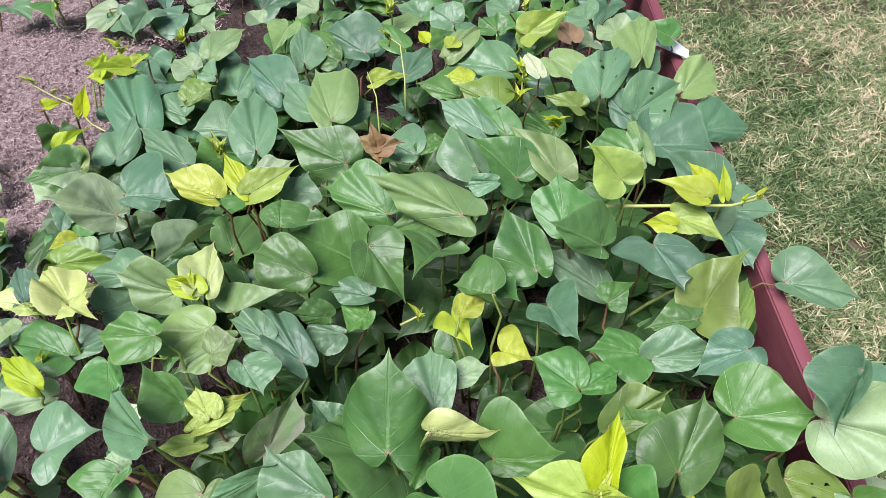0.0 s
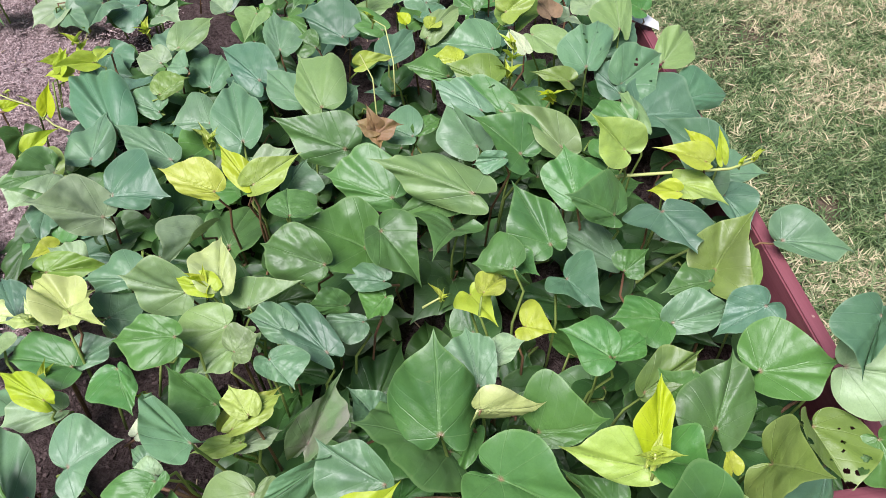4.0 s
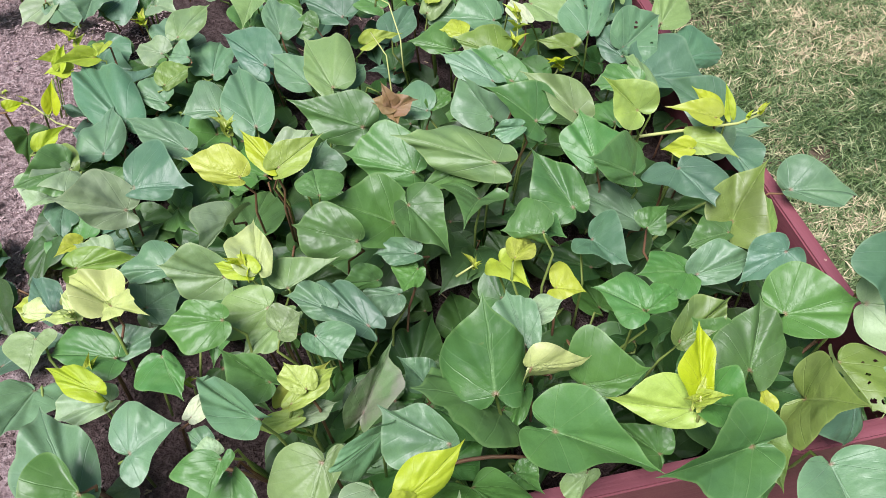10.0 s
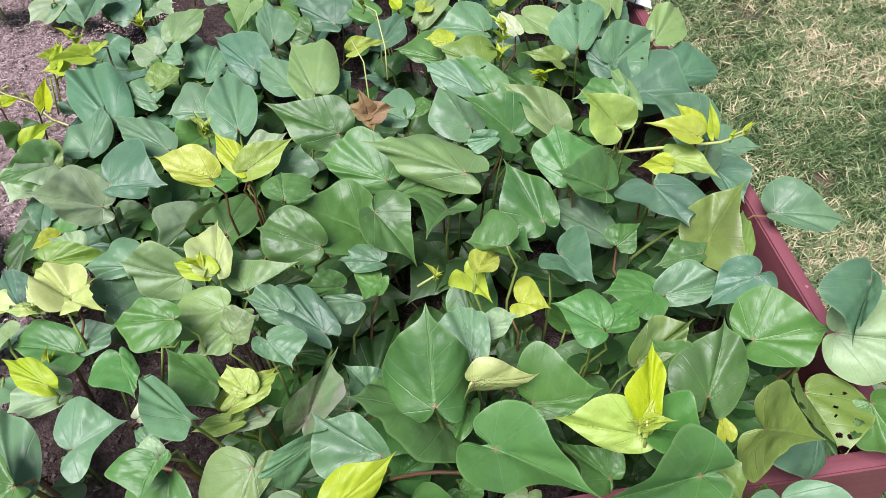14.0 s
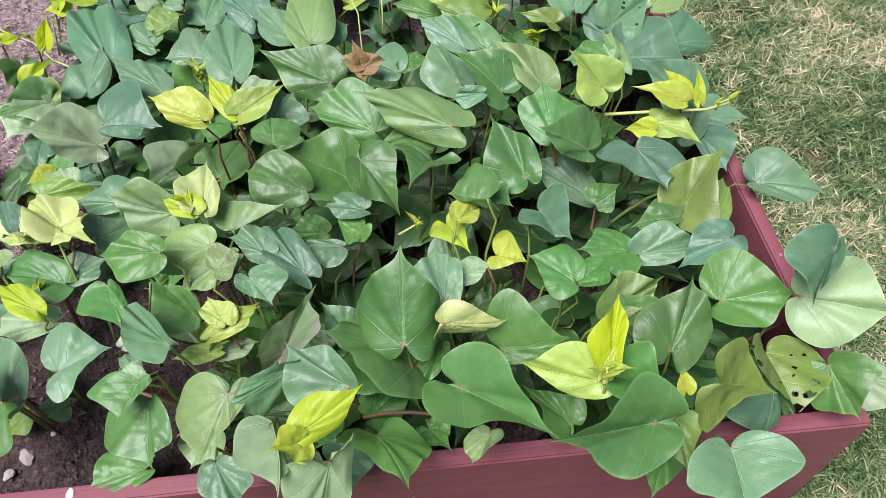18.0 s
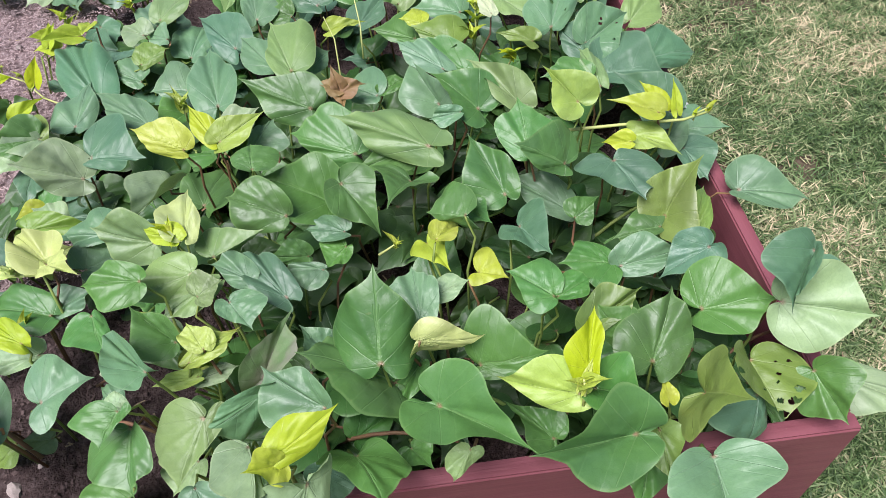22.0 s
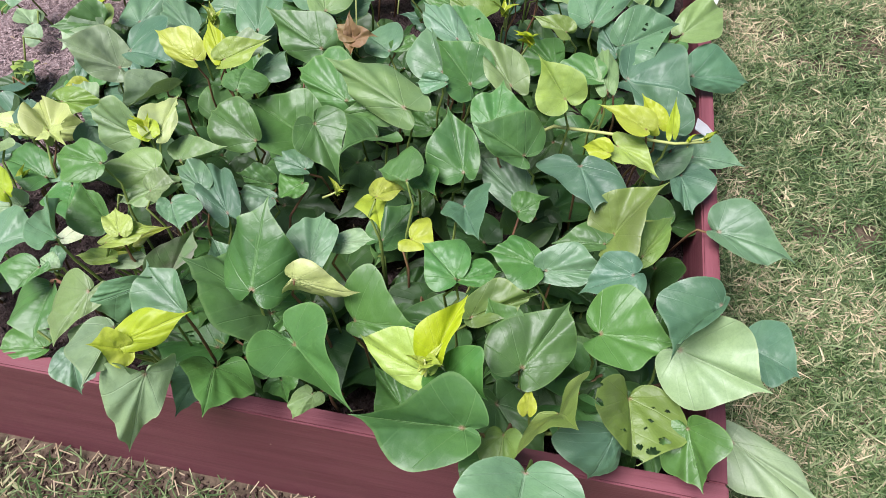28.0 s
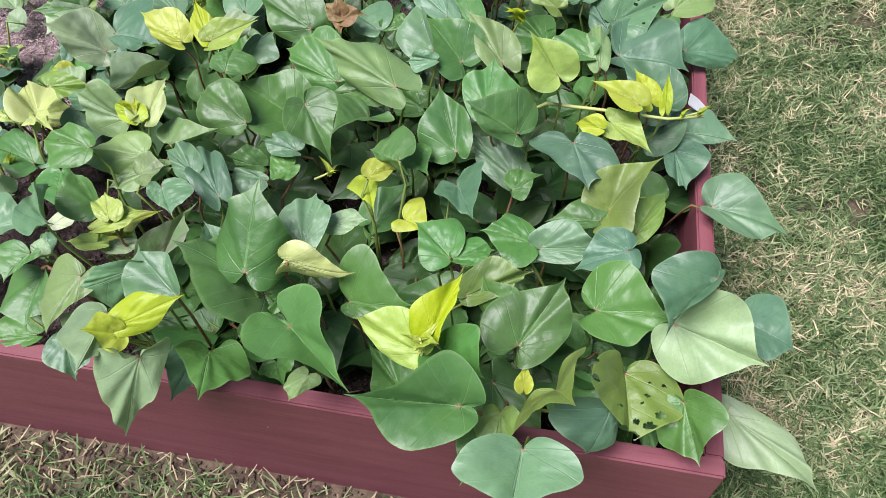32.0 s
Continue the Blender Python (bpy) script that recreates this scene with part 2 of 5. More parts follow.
def paint_material():
    """Maroon fence paint on sawn timber: grain along x, scuffs down to pale wood."""
    m, tree, bs = mat("maroon_painted_timber", 0.55, 0.4)
    k = Net(tree)
    co = k.node("ShaderNodeTexCoord").outputs["Object"]
    st = k.node("ShaderNodeMapping", Vector=co)
    st.inputs["Scale"].default_value = (1.6, 26.0, 26.0)
    grain = k.noise(st.outputs[0], 2.2, 6.0, 0.6)
    st2 = k.node("ShaderNodeMapping", Vector=co)
    st2.inputs["Scale"].default_value = (6.0, 160.0, 160.0)
    fibre = k.noise(st2.outputs[0], 2.0, 4.0, 0.7)
    blot = k.noise(co, 7.0, 4.0)
    col = k.mix(k.ramp(grain.outputs[0], [(0.3, (0, 0, 0)), (0.72, (1, 1, 1))]), (0.172, 0.047, 0.060, 1), (0.268, 0.085, 0.106, 1))
    col = k.mix(k.math("MULTIPLY", fibre.outputs[0], 0.35), col, (0.10, 0.026, 0.028, 1))
    col = k.mix(k.math("MULTIPLY", k.ramp(blot.outputs[0], [(0.5, (0, 0, 0)), (0.75, (1, 1, 1))]), 0.3), col, (0.22, 0.085, 0.085, 1))
    chips = k.math("GREATER_THAN", k.noise(co, 42.0, 2.0).outputs[0], 0.765)
    col = k.mix(k.math("MULTIPLY", chips, 0.8), col, (0.42, 0.27, 0.22, 1))
    k.put(bs.inputs["Base Color"], col)
    k.put(bs.inputs["Roughness"], k.math("MULTIPLY_ADD", fibre.outputs[0], 0.3, 0.42))
    k.put(bs.inputs["Normal"], k.bump(k.math("ADD", k.math("MULTIPLY", grain.outputs[0], 0.6), fibre.outputs[0]), 0.35, 0.0015))
    return m


def grass_material():
    m, tree, bs = mat("lawn_blades", 0.6, 0.3)
    k = Net(tree)
    rnd = k.node("ShaderNodeNewGeometry").outputs["Random Per Island"]
    co = k.node("ShaderNodeTexCoord").outputs["Object"]
    patch = k.noise(co, 2.4, 4.0, 0.62).outputs[0]
    tuft = k.noise(co, 22.0, 3.0, 0.6).outputs[0]
    f = k.math("ADD", k.math("ADD", rnd, 0.01), k.math("MULTIPLY", k.math("SUBTRACT", patch, 0.5), 2.3))
    f = k.math("ADD", f, k.math("MULTIPLY", k.math("SUBTRACT", tuft, 0.5), 1.7))
    col = k.ramp(f, [(0.0, (0.040, 0.078, 0.022)), (0.28, (0.095, 0.158, 0.050)), (0.54, (0.168, 0.232, 0.094)), (0.76, (0.285, 0.315, 0.160)), (0.92, (0.43, 0.39, 0.225)), (1.0, (0.56, 0.47, 0.30))])
    k.put(bs.inputs["Base Color"], col)
    return m


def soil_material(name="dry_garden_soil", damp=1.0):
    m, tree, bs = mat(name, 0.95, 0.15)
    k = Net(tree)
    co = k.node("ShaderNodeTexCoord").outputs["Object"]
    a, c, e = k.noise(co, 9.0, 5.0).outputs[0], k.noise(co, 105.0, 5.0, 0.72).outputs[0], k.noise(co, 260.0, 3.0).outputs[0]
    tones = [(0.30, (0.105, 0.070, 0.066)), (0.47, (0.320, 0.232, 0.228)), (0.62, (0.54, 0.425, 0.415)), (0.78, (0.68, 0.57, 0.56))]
    # damp scales every tone down, for moisture and for leaf shade alike
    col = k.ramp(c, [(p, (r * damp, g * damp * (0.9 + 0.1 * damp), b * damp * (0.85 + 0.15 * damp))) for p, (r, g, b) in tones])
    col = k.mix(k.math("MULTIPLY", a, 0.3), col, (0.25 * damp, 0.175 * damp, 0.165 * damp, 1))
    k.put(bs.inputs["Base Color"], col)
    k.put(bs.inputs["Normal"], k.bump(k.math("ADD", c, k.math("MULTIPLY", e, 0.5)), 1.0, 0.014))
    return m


# the fourth, darkest soil colour holds moisture and the shade under leaves
PAINT, GRASS, SOIL, DAMP_SHADED = paint_material(), grass_material(), soil_material(), soil_material("damp_garden_soil", 0.27)
EARTH = plain("lawn_earth", (0.050, 0.036, 0.024), (0.17, 0.125, 0.085), 45.0, 0.95, 0.6, 0.004)
TURF = plain("far_mown_turf", (0.085, 0.125, 0.035), (0.24, 0.26, 0.12), 9.0, 0.95, 0.8, 0.006)
STEM = plain("stem_green", (0.16, 0.24, 0.05), (0.26, 0.32, 0.09), 30.0, 0.5)
STEM_RED = plain("stem_reddish", (0.17, 0.075, 0.055), (0.25, 0.16, 0.07), 25.0, 0.5)
STEM_PALE = plain("stem_pale_lime", (0.42, 0.48, 0.14), (0.50, 0.52, 0.22), 30.0, 0.5)
CLOD = plain("dry_soil_clod", (0.20, 0.145, 0.138), (0.50, 0.40, 0.39), 60.0, 0.95, 0.6, 0.002, 0.5)
# dark crumbs: moisture plus leaf shade put into the base colour
DAMP_SHADED_CLOD = plain("damp_soil_clod", (0.045, 0.030, 0.027), (0.15, 0.105, 0.098), 60.0, 0.95, 0.6, 0.002, 0.5)
STONE = plain("pebble_stone", (0.27, 0.22, 0.20), (0.48, 0.41, 0.37), 50.0, 0.8, 0.3, 0.001, 0.3)
BARK = plain("dark_bark_crumb", (0.045, 0.030, 0.024), (0.17, 0.11, 0.085), 60.0, 0.95, 0.5, 0.002, 0.4)
STRAW = plain("dry_straw", (0.30, 0.22, 0.13), (0.50, 0.40, 0.27), 40.0, 0.8, 0.2, 0.001, 0.5)
CONCRETE = plain("pale_concrete", (0.52, 0.49, 0.49), (0.68, 0.65, 0.65), 12.0, 0.85, 0.3, 0.001)
MULCH = plain("brown_mulch_fibre", (0.20, 0.135, 0.125), (0.62, 0.49, 0.475), 90.0, 0.95, 0.3, 0.001)
CARD = plain("white_plastic_label", (0.80, 0.80, 0.79), (0.86, 0.86, 0.85), 40.0, 0.45, 0.05)


# ---- building helpers ----
def mesh_from(name, verts, faces, material, smooth=True):
    me = bpy.data.meshes.new(name)
    me.from_pydata([tuple(v) for v in verts], [], [tuple(f) for f in faces])
    me.materials.append(material)
    if smooth:
        me.polygons.foreach_set("use_smooth", [True] * len(me.polygons))
    me.update()
    return me


def part(name, bm, material, parent, label=""):
    me = bpy.data.meshes.new(name)
    bm.to_mesh(me)
    bm.free()
    me.materials.append(material)
    ob = new(name, me)
    ob.parent = parent
    return tagged(ob, label)


def tube(points, r0, r1, sides=6):
    """Vertices and faces of a tapering tube along points, closed at both ends."""
    pts = [Vector(p) for p in points]
    verts, faces = [], []
    n = len(pts)
    for i, p in enumerate(pts):
        way = (pts[min(i + 1, n - 1)] - pts[max(i - 1, 0)]).normalized()
        side = way.cross(Vector((0.31, 0.17, 0.93))).normalized()
        up = way.cross(side)
        r = r0 + (r1 - r0) * i / (n - 1)
        for s in range(sides):
            a = 2 * math.pi * s / sides
            verts.append(p + side * (r * math.cos(a)) + up * (r * math.sin(a)))
    for i in range(n - 1):
        for s in range(sides):
            a, b2 = i * sides + s, i * sides + (s + 1) % sides
            faces.append((a, b2, b2 + sides, a + sides))
    faces.append(tuple(range(sides - 1, -1, -1)))
    faces.append(tuple(range((n - 1) * sides, n * sides)))
    return verts, faces


def bend(a, b, sag, steps=7):
    a, b = Vector(a), Vector(b)
    return [a.lerp(b, i / (steps - 1)) + Vector((0, 0, sag * math.sin(math.pi * i / (steps - 1)))) for i in range(steps)]


# ---- ground ----
H, T = 0.24, 0.020          # height and thickness of the bed's boards
PAVE_X = 0.828             # where the lawn meets the paving
BED_W, BED_L = 2.3, 3.2     # the bed runs to x = -BED_W and y = BED_L


def ground_z(x, y):
    return -0.045 * max(0.0, min(1.0, (x + 0.05) / 0.5)) + 0.006 * noise.noise((x * 3, y * 3, 0.3))


def lawn_ground():
    xs = [-400, -60, -12, -5] + [-3 + 0.12 * i for i in range(42)] + [2.2, 3, 5, 12, 60, 400]
    ys = [-400, -60, -12, -4, -2] + [-1 + 0.12 * i for i in range(42)] + [4.3, 5.5, 12, 60, 400]
    verts = [(x, y, ground_z(x, y) if abs(x) < 4 and -2 < y < 5 else -0.045) for y in ys for x in xs]
    w = len(xs)
    faces = [(j * w + i, j * w + i + 1, (j + 1) * w + i + 1, (j + 1) * w + i) for j in range(len(ys) - 1) for i in range(w - 1)]
    me = mesh_from("ground", verts, faces, EARTH)
    me.materials.append(TURF)
    for p in me.polygons:
        x, y, _ = p.center
        p.material_index = int(not (-1.35 < x < 1.0 and -0.35 < y < 3.0))
    return tagged(new("ground", me), "bare earth under a mown lawn", "ground", kind="structure")


def thin_turf(x, y):
    """How worn the turf is: 0 is dense grass, 1 is bare."""
    worn = 2.2 * noise.noise((x * 5.5, y * 5.5, 8.1)) + 0.9 * noise.noise((x * 17, y * 17, 2.2)) - 0.55
    for px, py, r in ((0.42, 1.20, 0.17), (0.36, 1.08, 0.10), (0.21, 1.17, 0.10), (0.15, 0.63, 0.06)):
        worn = max(worn, 0.7 - 9 * (PAVE_X - x), 1.1 - math.hypot(x - px, (y - py) * 1.6) / r + 0.5 * noise.noise((x * 20, y * 20, 5.0)))
    if x < 0.02 and y < 0.0:
        worn = max(worn, 1.05 + y / 0.16 + 0.7 * noise.noise((x * 16, y * 16, 6.0)))
    return max(0.0, min(0.86, worn))


def blade_mesh(name, count, area, seed, length=(0.012, 0.042), width=(0.0011, 0.0028), lift=(0.001, 0.018)):
    """Grass blades: each a bent strip of two quads and a tip, laid in every direction."""
    rng = np.random.default_rng(seed)
    x0, x1, y0, y1 = area
    x, y = rng.uniform(x0, x1, count), rng.uniform(y0, y1, count)
    bare = np.array([thin_turf(float(u), float(v)) for u, v in zip(x, y)])
    keep = rng.uniform(0, 1, count) > bare
    x, y, count = x[keep], y[keep], int(keep.sum())
    a = rng.uniform(0, 2 * np.pi, count)
    ln = rng.uniform(*length, count) * rng.uniform(0.7, 1.15, count)
    wd = rng.uniform(*width, count)
    top = rng.uniform(*lift, count)
    base = np.array([ground_z(float(u), float(v)) for u, v in zip(x, y)]) + rng.uniform(-0.002, 0.010, count)
    dx, dy = np.cos(a), np.sin(a)
    curl = rng.uniform(-0.45, 0.45, count)
    roll = rng.uniform(-0.45, 0.45, count)
    vs = np.zeros((count, 7, 3))
    for i, (s, hgt, w) in enumerate(((0, 0, 1), (0.38, 0.5, 0.95), (0.75, 0.85, 0.65), (1.0, 1.0, 0))):
        cx = x + ln * s * dx - dy * curl * ln * s * s
        cy = y + ln * s * dy + dx * curl * ln * s * s
        z = base + top * hgt
        if i < 3:
            for j, sg in ((0, -1), (1, 1)):
                vs[:, i * 2 + j, 0] = cx - dy * wd * w * 0.5 * sg
                vs[:, i * 2 + j, 1] = cy + dx * wd * w * 0.5 * sg
                vs[:, i * 2 + j, 2] = z + sg * roll * wd * w
        else:
            vs[:, 6] = np.stack([cx, cy, z], 1)
    base_i = np.arange(count)[:, None] * 7
    q = np.concatenate([base_i + np.array([[0, 1, 3, 2]]), base_i + np.array([[2, 3, 5, 4]])])
    t = base_i + np.array([[4, 5, 6]])
    me = bpy.data.meshes.new(name)
    nl = q.size + t.size
    me.vertices.add(count * 7)
    me.vertices.foreach_set("co", vs.reshape(-1))
    me.loops.add(nl)
    me.loops.foreach_set("vertex_index", np.concatenate([q.reshape(-1), t.reshape(-1)]))
    me.polygons.add(len(q) + len(t))
    me.polygons.foreach_set("loop_start", np.concatenate([np.arange(len(q)) * 4, len(q) * 4 + np.arange(len(t)) * 3]))
    me.materials.append(GRASS)
    me.update(calc_edges=True)
    me.validate()
    return me


def lawn():
    rows = ((135000, (0.012, PAVE_X, -0.35, 1.4), 3), (26000, (0.012, PAVE_X, 1.4, 3.0), 4), (24000, (-1.3, 0.012, -0.32, -0.012), 5))
    for n, area, seed in rows:
        ob = new("lawn_grass", blade_mesh("lawn_grass", n, area, seed))
        tagged(ob, "coarse mown lawn grass, green mixed with straw-coloured blades", "grass", kind="stuff")


def paving():
    """Pale concrete paving beside the lawn, its edge a little proud of the grass."""
    bm = bmesh.new()
    bmesh.ops.create_cube(bm, size=1)
    bmesh.ops.scale(bm, vec=(1.2, 4.6, 0.10), verts=bm.verts)
    bmesh.ops.translate(bm, vec=(PAVE_X + 0.6, 1.7, -0.06), verts=bm.verts)
    bmesh.ops.bevel(bm, geom=bm.edges[:], offset=0.006, segments=2, affect="EDGES")
    me = bpy.data.meshes.new("pavement")
    bm.to_mesh(me)
    bm.free()
    me.materials.append(CONCRETE)
    return tagged(new("pavement", me), "pale concrete paving slab along the edge of the lawn", "paving", kind="structure")


def soil_z(x, y):
    left = max(0.0, min(1.0, (-x - 0.25) / 0.6))
    return 0.135 + 0.06 * left + 0.012 * noise.noise((x * 5, y * 5, 1.7)) + 0.006 * noise.noise((x * 17, y * 17, 4.1))


def soil_sheet():
    nx, ny = 230, 250
    verts = []
    for j in range(ny):
        for i in range(nx):
            x = -BED_W + T + (BED_W - 2 * T) * i / (nx - 1)
            y = T + (BED_L - 2 * T) * j / (ny - 1)
            f = noise.noise((x * 45, y * 45, 2.0)) * 0.007 + abs(noise.noise((x * 90, y * 90, 7.0))) * 0.006
            verts.append((x, y, soil_z(x, y) + f))
    faces = [(j * nx + i, j * nx + i + 1, (j + 1) * nx + i + 1, (j + 1) * nx + i) for j in range(ny - 1) for i in range(nx - 1)]
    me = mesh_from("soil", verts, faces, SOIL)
    me.materials.append(DAMP_SHADED)
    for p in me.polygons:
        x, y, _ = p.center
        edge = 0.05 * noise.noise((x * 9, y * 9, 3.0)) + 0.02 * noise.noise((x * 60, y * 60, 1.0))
        # planted area takes the dark soil: damp, with the canopy's shade in its colour
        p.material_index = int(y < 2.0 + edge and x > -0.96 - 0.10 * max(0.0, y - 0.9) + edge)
    ob = new("soil", me)
    return tagged(ob, "crumbly brown garden soil, dry and pale in the open, damp and shade-darkened under leaves", "soil", kind="structure")


# ---- the raised bed ----
def board(length, height, thick, seed):
    """A sawn board along x from 0, its face at y = 0 and its thickness towards +y, with eased edges."""
    bm = bmesh.new()
    bmesh.ops.create_cube(bm, size=1)
    bmesh.ops.scale(bm, vec=(length, thick, height), verts=bm.verts)
    bmesh.ops.translate(bm, vec=(length / 2, thick / 2, height / 2), verts=bm.verts)
    cuts = [e for e in bm.edges if abs(e.verts[0].co.x - e.verts[1].co.x) > 0.1]
    bmesh.ops.subdivide_edges(bm, edges=cuts, cuts=40)
    rim = [e for e in bm.edges if e.calc_face_angle(0) > 1.0]
    bmesh.ops.bevel(bm, geom=rim, offset=0.0022, segments=2, affect="EDGES")
    for v in bm.verts:
        n = noise.noise((v.co.x * 4, seed, v.co.z * 6))
        v.co.y += 0.0012 * n
        v.co.z += 0.0012 * noise.noise((v.co.x * 6, v.co.y * 30, seed + 5.0))
    for f in bm.faces:
        f.smooth = False
    return bm


def raised_bed():
    bed = new("raised_garden_bed")
    tagged(bed, "raised garden bed of maroon-painted timber boards on a lawn", "garden bed")
    front = part("front_board", board(BED_W, H + 0.02, T, 1.0), PAINT, bed)
    front.location = (-BED_W, 0, -0.02)
    right = part("side_board", board(BED_L - T - 0.001, H + 0.018, T, 9.0), PAINT, bed)
    right.matrix_basis = pose(0, T + 0.001, -0.02, 0, 0, 90)
    left = part("side_board", board(BED_L - T - 0.001, H + 0.018, T, 15.0), PAINT, bed)
    left.matrix_basis = pose(-BED_W + T, T + 0.001, -0.02, 0, 0, 90)
    back = part("back_board", board(BED_W, H + 0.02, T, 21.0), PAINT, bed)
    back.location = (-BED_W, BED_L, -0.02)
    return bed


lawn_ground()
raised_bed()
paving()
soil_sheet()
lawn()


# ---- sweet potato leaves ----
HEART = ((0.0, 0.0), (-0.11, 0.055), (-0.23, 0.22), (-0.27, 0.50), (-0.17, 0.83), (0.06, 1.0), (0.30, 0.86), (0.50, 0.61), (0.70, 0.33), (0.87, 0.095), (1.03, 0.0))
SPEAR = ((0.0, 0.0), (-0.11, 0.065), (-0.22, 0.26), (-0.22, 0.60), (-0.06, 0.94), (0.06, 1.0), (0.18, 0.86), (0.36, 0.58), (0.60, 0.33), (0.84, 0.10), (1.03, 0.0))
WIDEST = 0.06
RINGS = (0.15, 0.32, 0.49, 0.65, 0.79, 0.90, 0.96, 1.0)


def outline(lobe, steps=4):
    """Half the blade's edge, from the stalk round the ear to the tip; lobe 0 is a plain heart, 1 has shoulders."""
    pts = [Vector((a[0] * (1 - lobe) + b[0] * lobe, a[1] * (1 - lobe) + b[1] * lobe)) for a, b in zip(HEART, SPEAR)]
    edge = []
    for i in range(len(pts) - 1):
        p0, p1, p2, p3 = pts[max(i - 1, 0)], pts[i], pts[i + 1], pts[min(i + 2, len(pts) - 1)]
        for k in range(steps):
            u = k / steps
            edge.append(0.5 * (2 * p1 + (p2 - p0) * u + (2 * p0 - 5 * p1 + 4 * p2 - p3) * u * u + (3 * p1 - p0 - 3 * p2 + p3) * u ** 3))
    return [(p.x, max(0.0, p.y)) for p in edge[1:]] + [(1.03, 0.0)]


def blade(seed, left, right, arch=0.10, camber=0.25, wave=0.5, lobe=0.1, ear=0.8, tip=-0.3):
    """A blade of length 1 along x from the stalk at the origin. Each half is given by its width, the place along the
    midrib where it is widest, and the angle in degrees by which it is folded up from the y axis."""
    rr = random.Random(seed)
    ph = [rr.uniform(0, 6.28) for _ in range(6)]
    curl = [rr.uniform(-0.4, 0.8) for _ in range(2)]
    lip = [rr.uniform(-1.3, 1.1) for _ in range(2)]
    verts, flat, rims, faces = [(0.0, 0.0, 0.0)], [(0.0, 0.0, 0.0)], [0.0], []
    normals = []
    for sg, (w, at, fold) in ((1, left), (-1, right)):
        c, s = math.cos(math.radians(fold)), math.sin(math.radians(fold))
        normals.append((0.0, -s * sg, c))
    mid = (Vector(normals[0]) + Vector(normals[1])).normalized()
    for k, (sg, (w, at, fold)) in enumerate(((1, left), (-1, right))):
        d = Vector((0.0, sg * math.cos(math.radians(fold)), math.sin(math.radians(fold))))
        nn = Vector(normals[k])
        edge = outline(max(0.0, min(1.0, lobe + rr.uniform(-0.25, 0.25))))
        first = len(verts)
        n = len(edge)
        for f in RINGS:
            for px, pv in edge:
                x, v = px * f, pv * f
                ripple = 1 + 0.018 * math.sin(9 * px + 7 * pv + ph[0]) if f == 1.0 else 1.0
                v *= ripple
                if x < 0:
                    x *= ear
                pull = v * (1.0 if x > 0 else 1.0 + 2.0 * x)
                x += (at - WIDEST) * pull
                ang = math.atan2(pv, px)
                p = d * (w * v) + Vector((x, 0, 0))
                up = camber * w * v * (1 - v) * (0.6 + 0.4 * f)
                up += 0.098 * wave * f ** 1.5 * min(1.0, 2.5 * ang) * (0.6 * math.sin(3 * ang + ph[1 + k]) + 0.42 * math.sin(5.5 * ang + ph[3 + k]) + 0.14 * math.sin(9 * ang + ph[5]))
                up += 0.05 * wave * max(0.0, f - 0.75) * math.sin(13 * ang + ph[k + 2]) * min(1.0, 2 * ang)
                up += lip[k] * w * max(0.0, f - 0.68) ** 2 * math.sin(min(3.14, ang * 1.35)) * (0.6 + 0.4 * math.sin(4 * ang + ph[0]))
                if px < 0:
                    up += curl[k] * (px * f) ** 2 * 1.6
                p += nn * up
                lift = arch * 4 * x * (1 - x) * 0.6 if x > 0 else 1.5 * arch * x
                if x > 0.66:
                    lift += tip * (x - 0.66) ** 2
                p += mid * lift
                # slight quilting between the side veins
                p += nn * (0.0035 * math.sin(min(v, 1.0) * 3.14) * math.sin(20 * (x - 0.7 * v) + ph[3]))
                verts.append(tuple(p))
                flat.append((x, sg * 0.5 * v, 0.0))
                rims.append(f)
        for r in range(len(RINGS)):
            for i in range(n - 1):
                a, b = first + r * n + i, first + r * n + i + 1
                if r == 0:
                    q = (a, 0, b)
                else:
                    q = (a, a - n, b - n, b)
                faces.append(q if sg > 0 else tuple(reversed(q)))
    # the midrib is shared by both halves
    half = (len(verts) - 1) // 2
    ribs = {1 + half + (r + 1) * (half // len(RINGS)) - 1: 1 + (r + 1) * (half // len(RINGS)) - 1 for r in range(len(RINGS))}
    faces = [tuple(ribs.get(i, i) for i in f) for f in faces]
    kept = sorted({i for f in faces for i in f})
    back = {o: i for i, o in enumerate(kept)}
    me = mesh_from("leaf", [verts[i] for i in kept], [tuple(back[i] for i in f) for f in faces], LEAF["g"])
    me.attributes.new("flat", "FLOAT_VECTOR", "POINT").data.foreach_set("vector", [c for i in kept for c in flat[i]])
    me.attributes.new("rim", "FLOAT", "POINT").data.foreach_set("value", [rims[i] for i in kept])
    return me


rng = random.Random(11)


def loose(seed, fold=(4, 26), wave=(0.4, 1.3)):
    """A blade with chance folds and waves, of full width 1."""
    f = [rng.uniform(*fold), rng.uniform(*fold)]
    return blade(seed, (0.5 * rng.uniform(0.9, 1.08), rng.uniform(0.05, 0.3), f[0]), (0.5 * rng.uniform(0.9, 1.08), rng.uniform(0.05, 0.3), f[1]),
                 rng.uniform(0.0, 0.22), rng.uniform(0.1, 0.5), rng.uniform(*wave), rng.uniform(0.0, 0.8) ** 1.6, rng.uniform(0.5, 1.0), rng.uniform(-1.2, 0.5))


BLADES = [loose(40 + i) for i in range(40)]
YOUNG = [loose(90 + i, (8, 32), (0.2, 0.5)) for i in range(8)]
CRUMPLED = [loose(130 + i, (0, 30), (1.4, 2.4)) for i in range(4)]


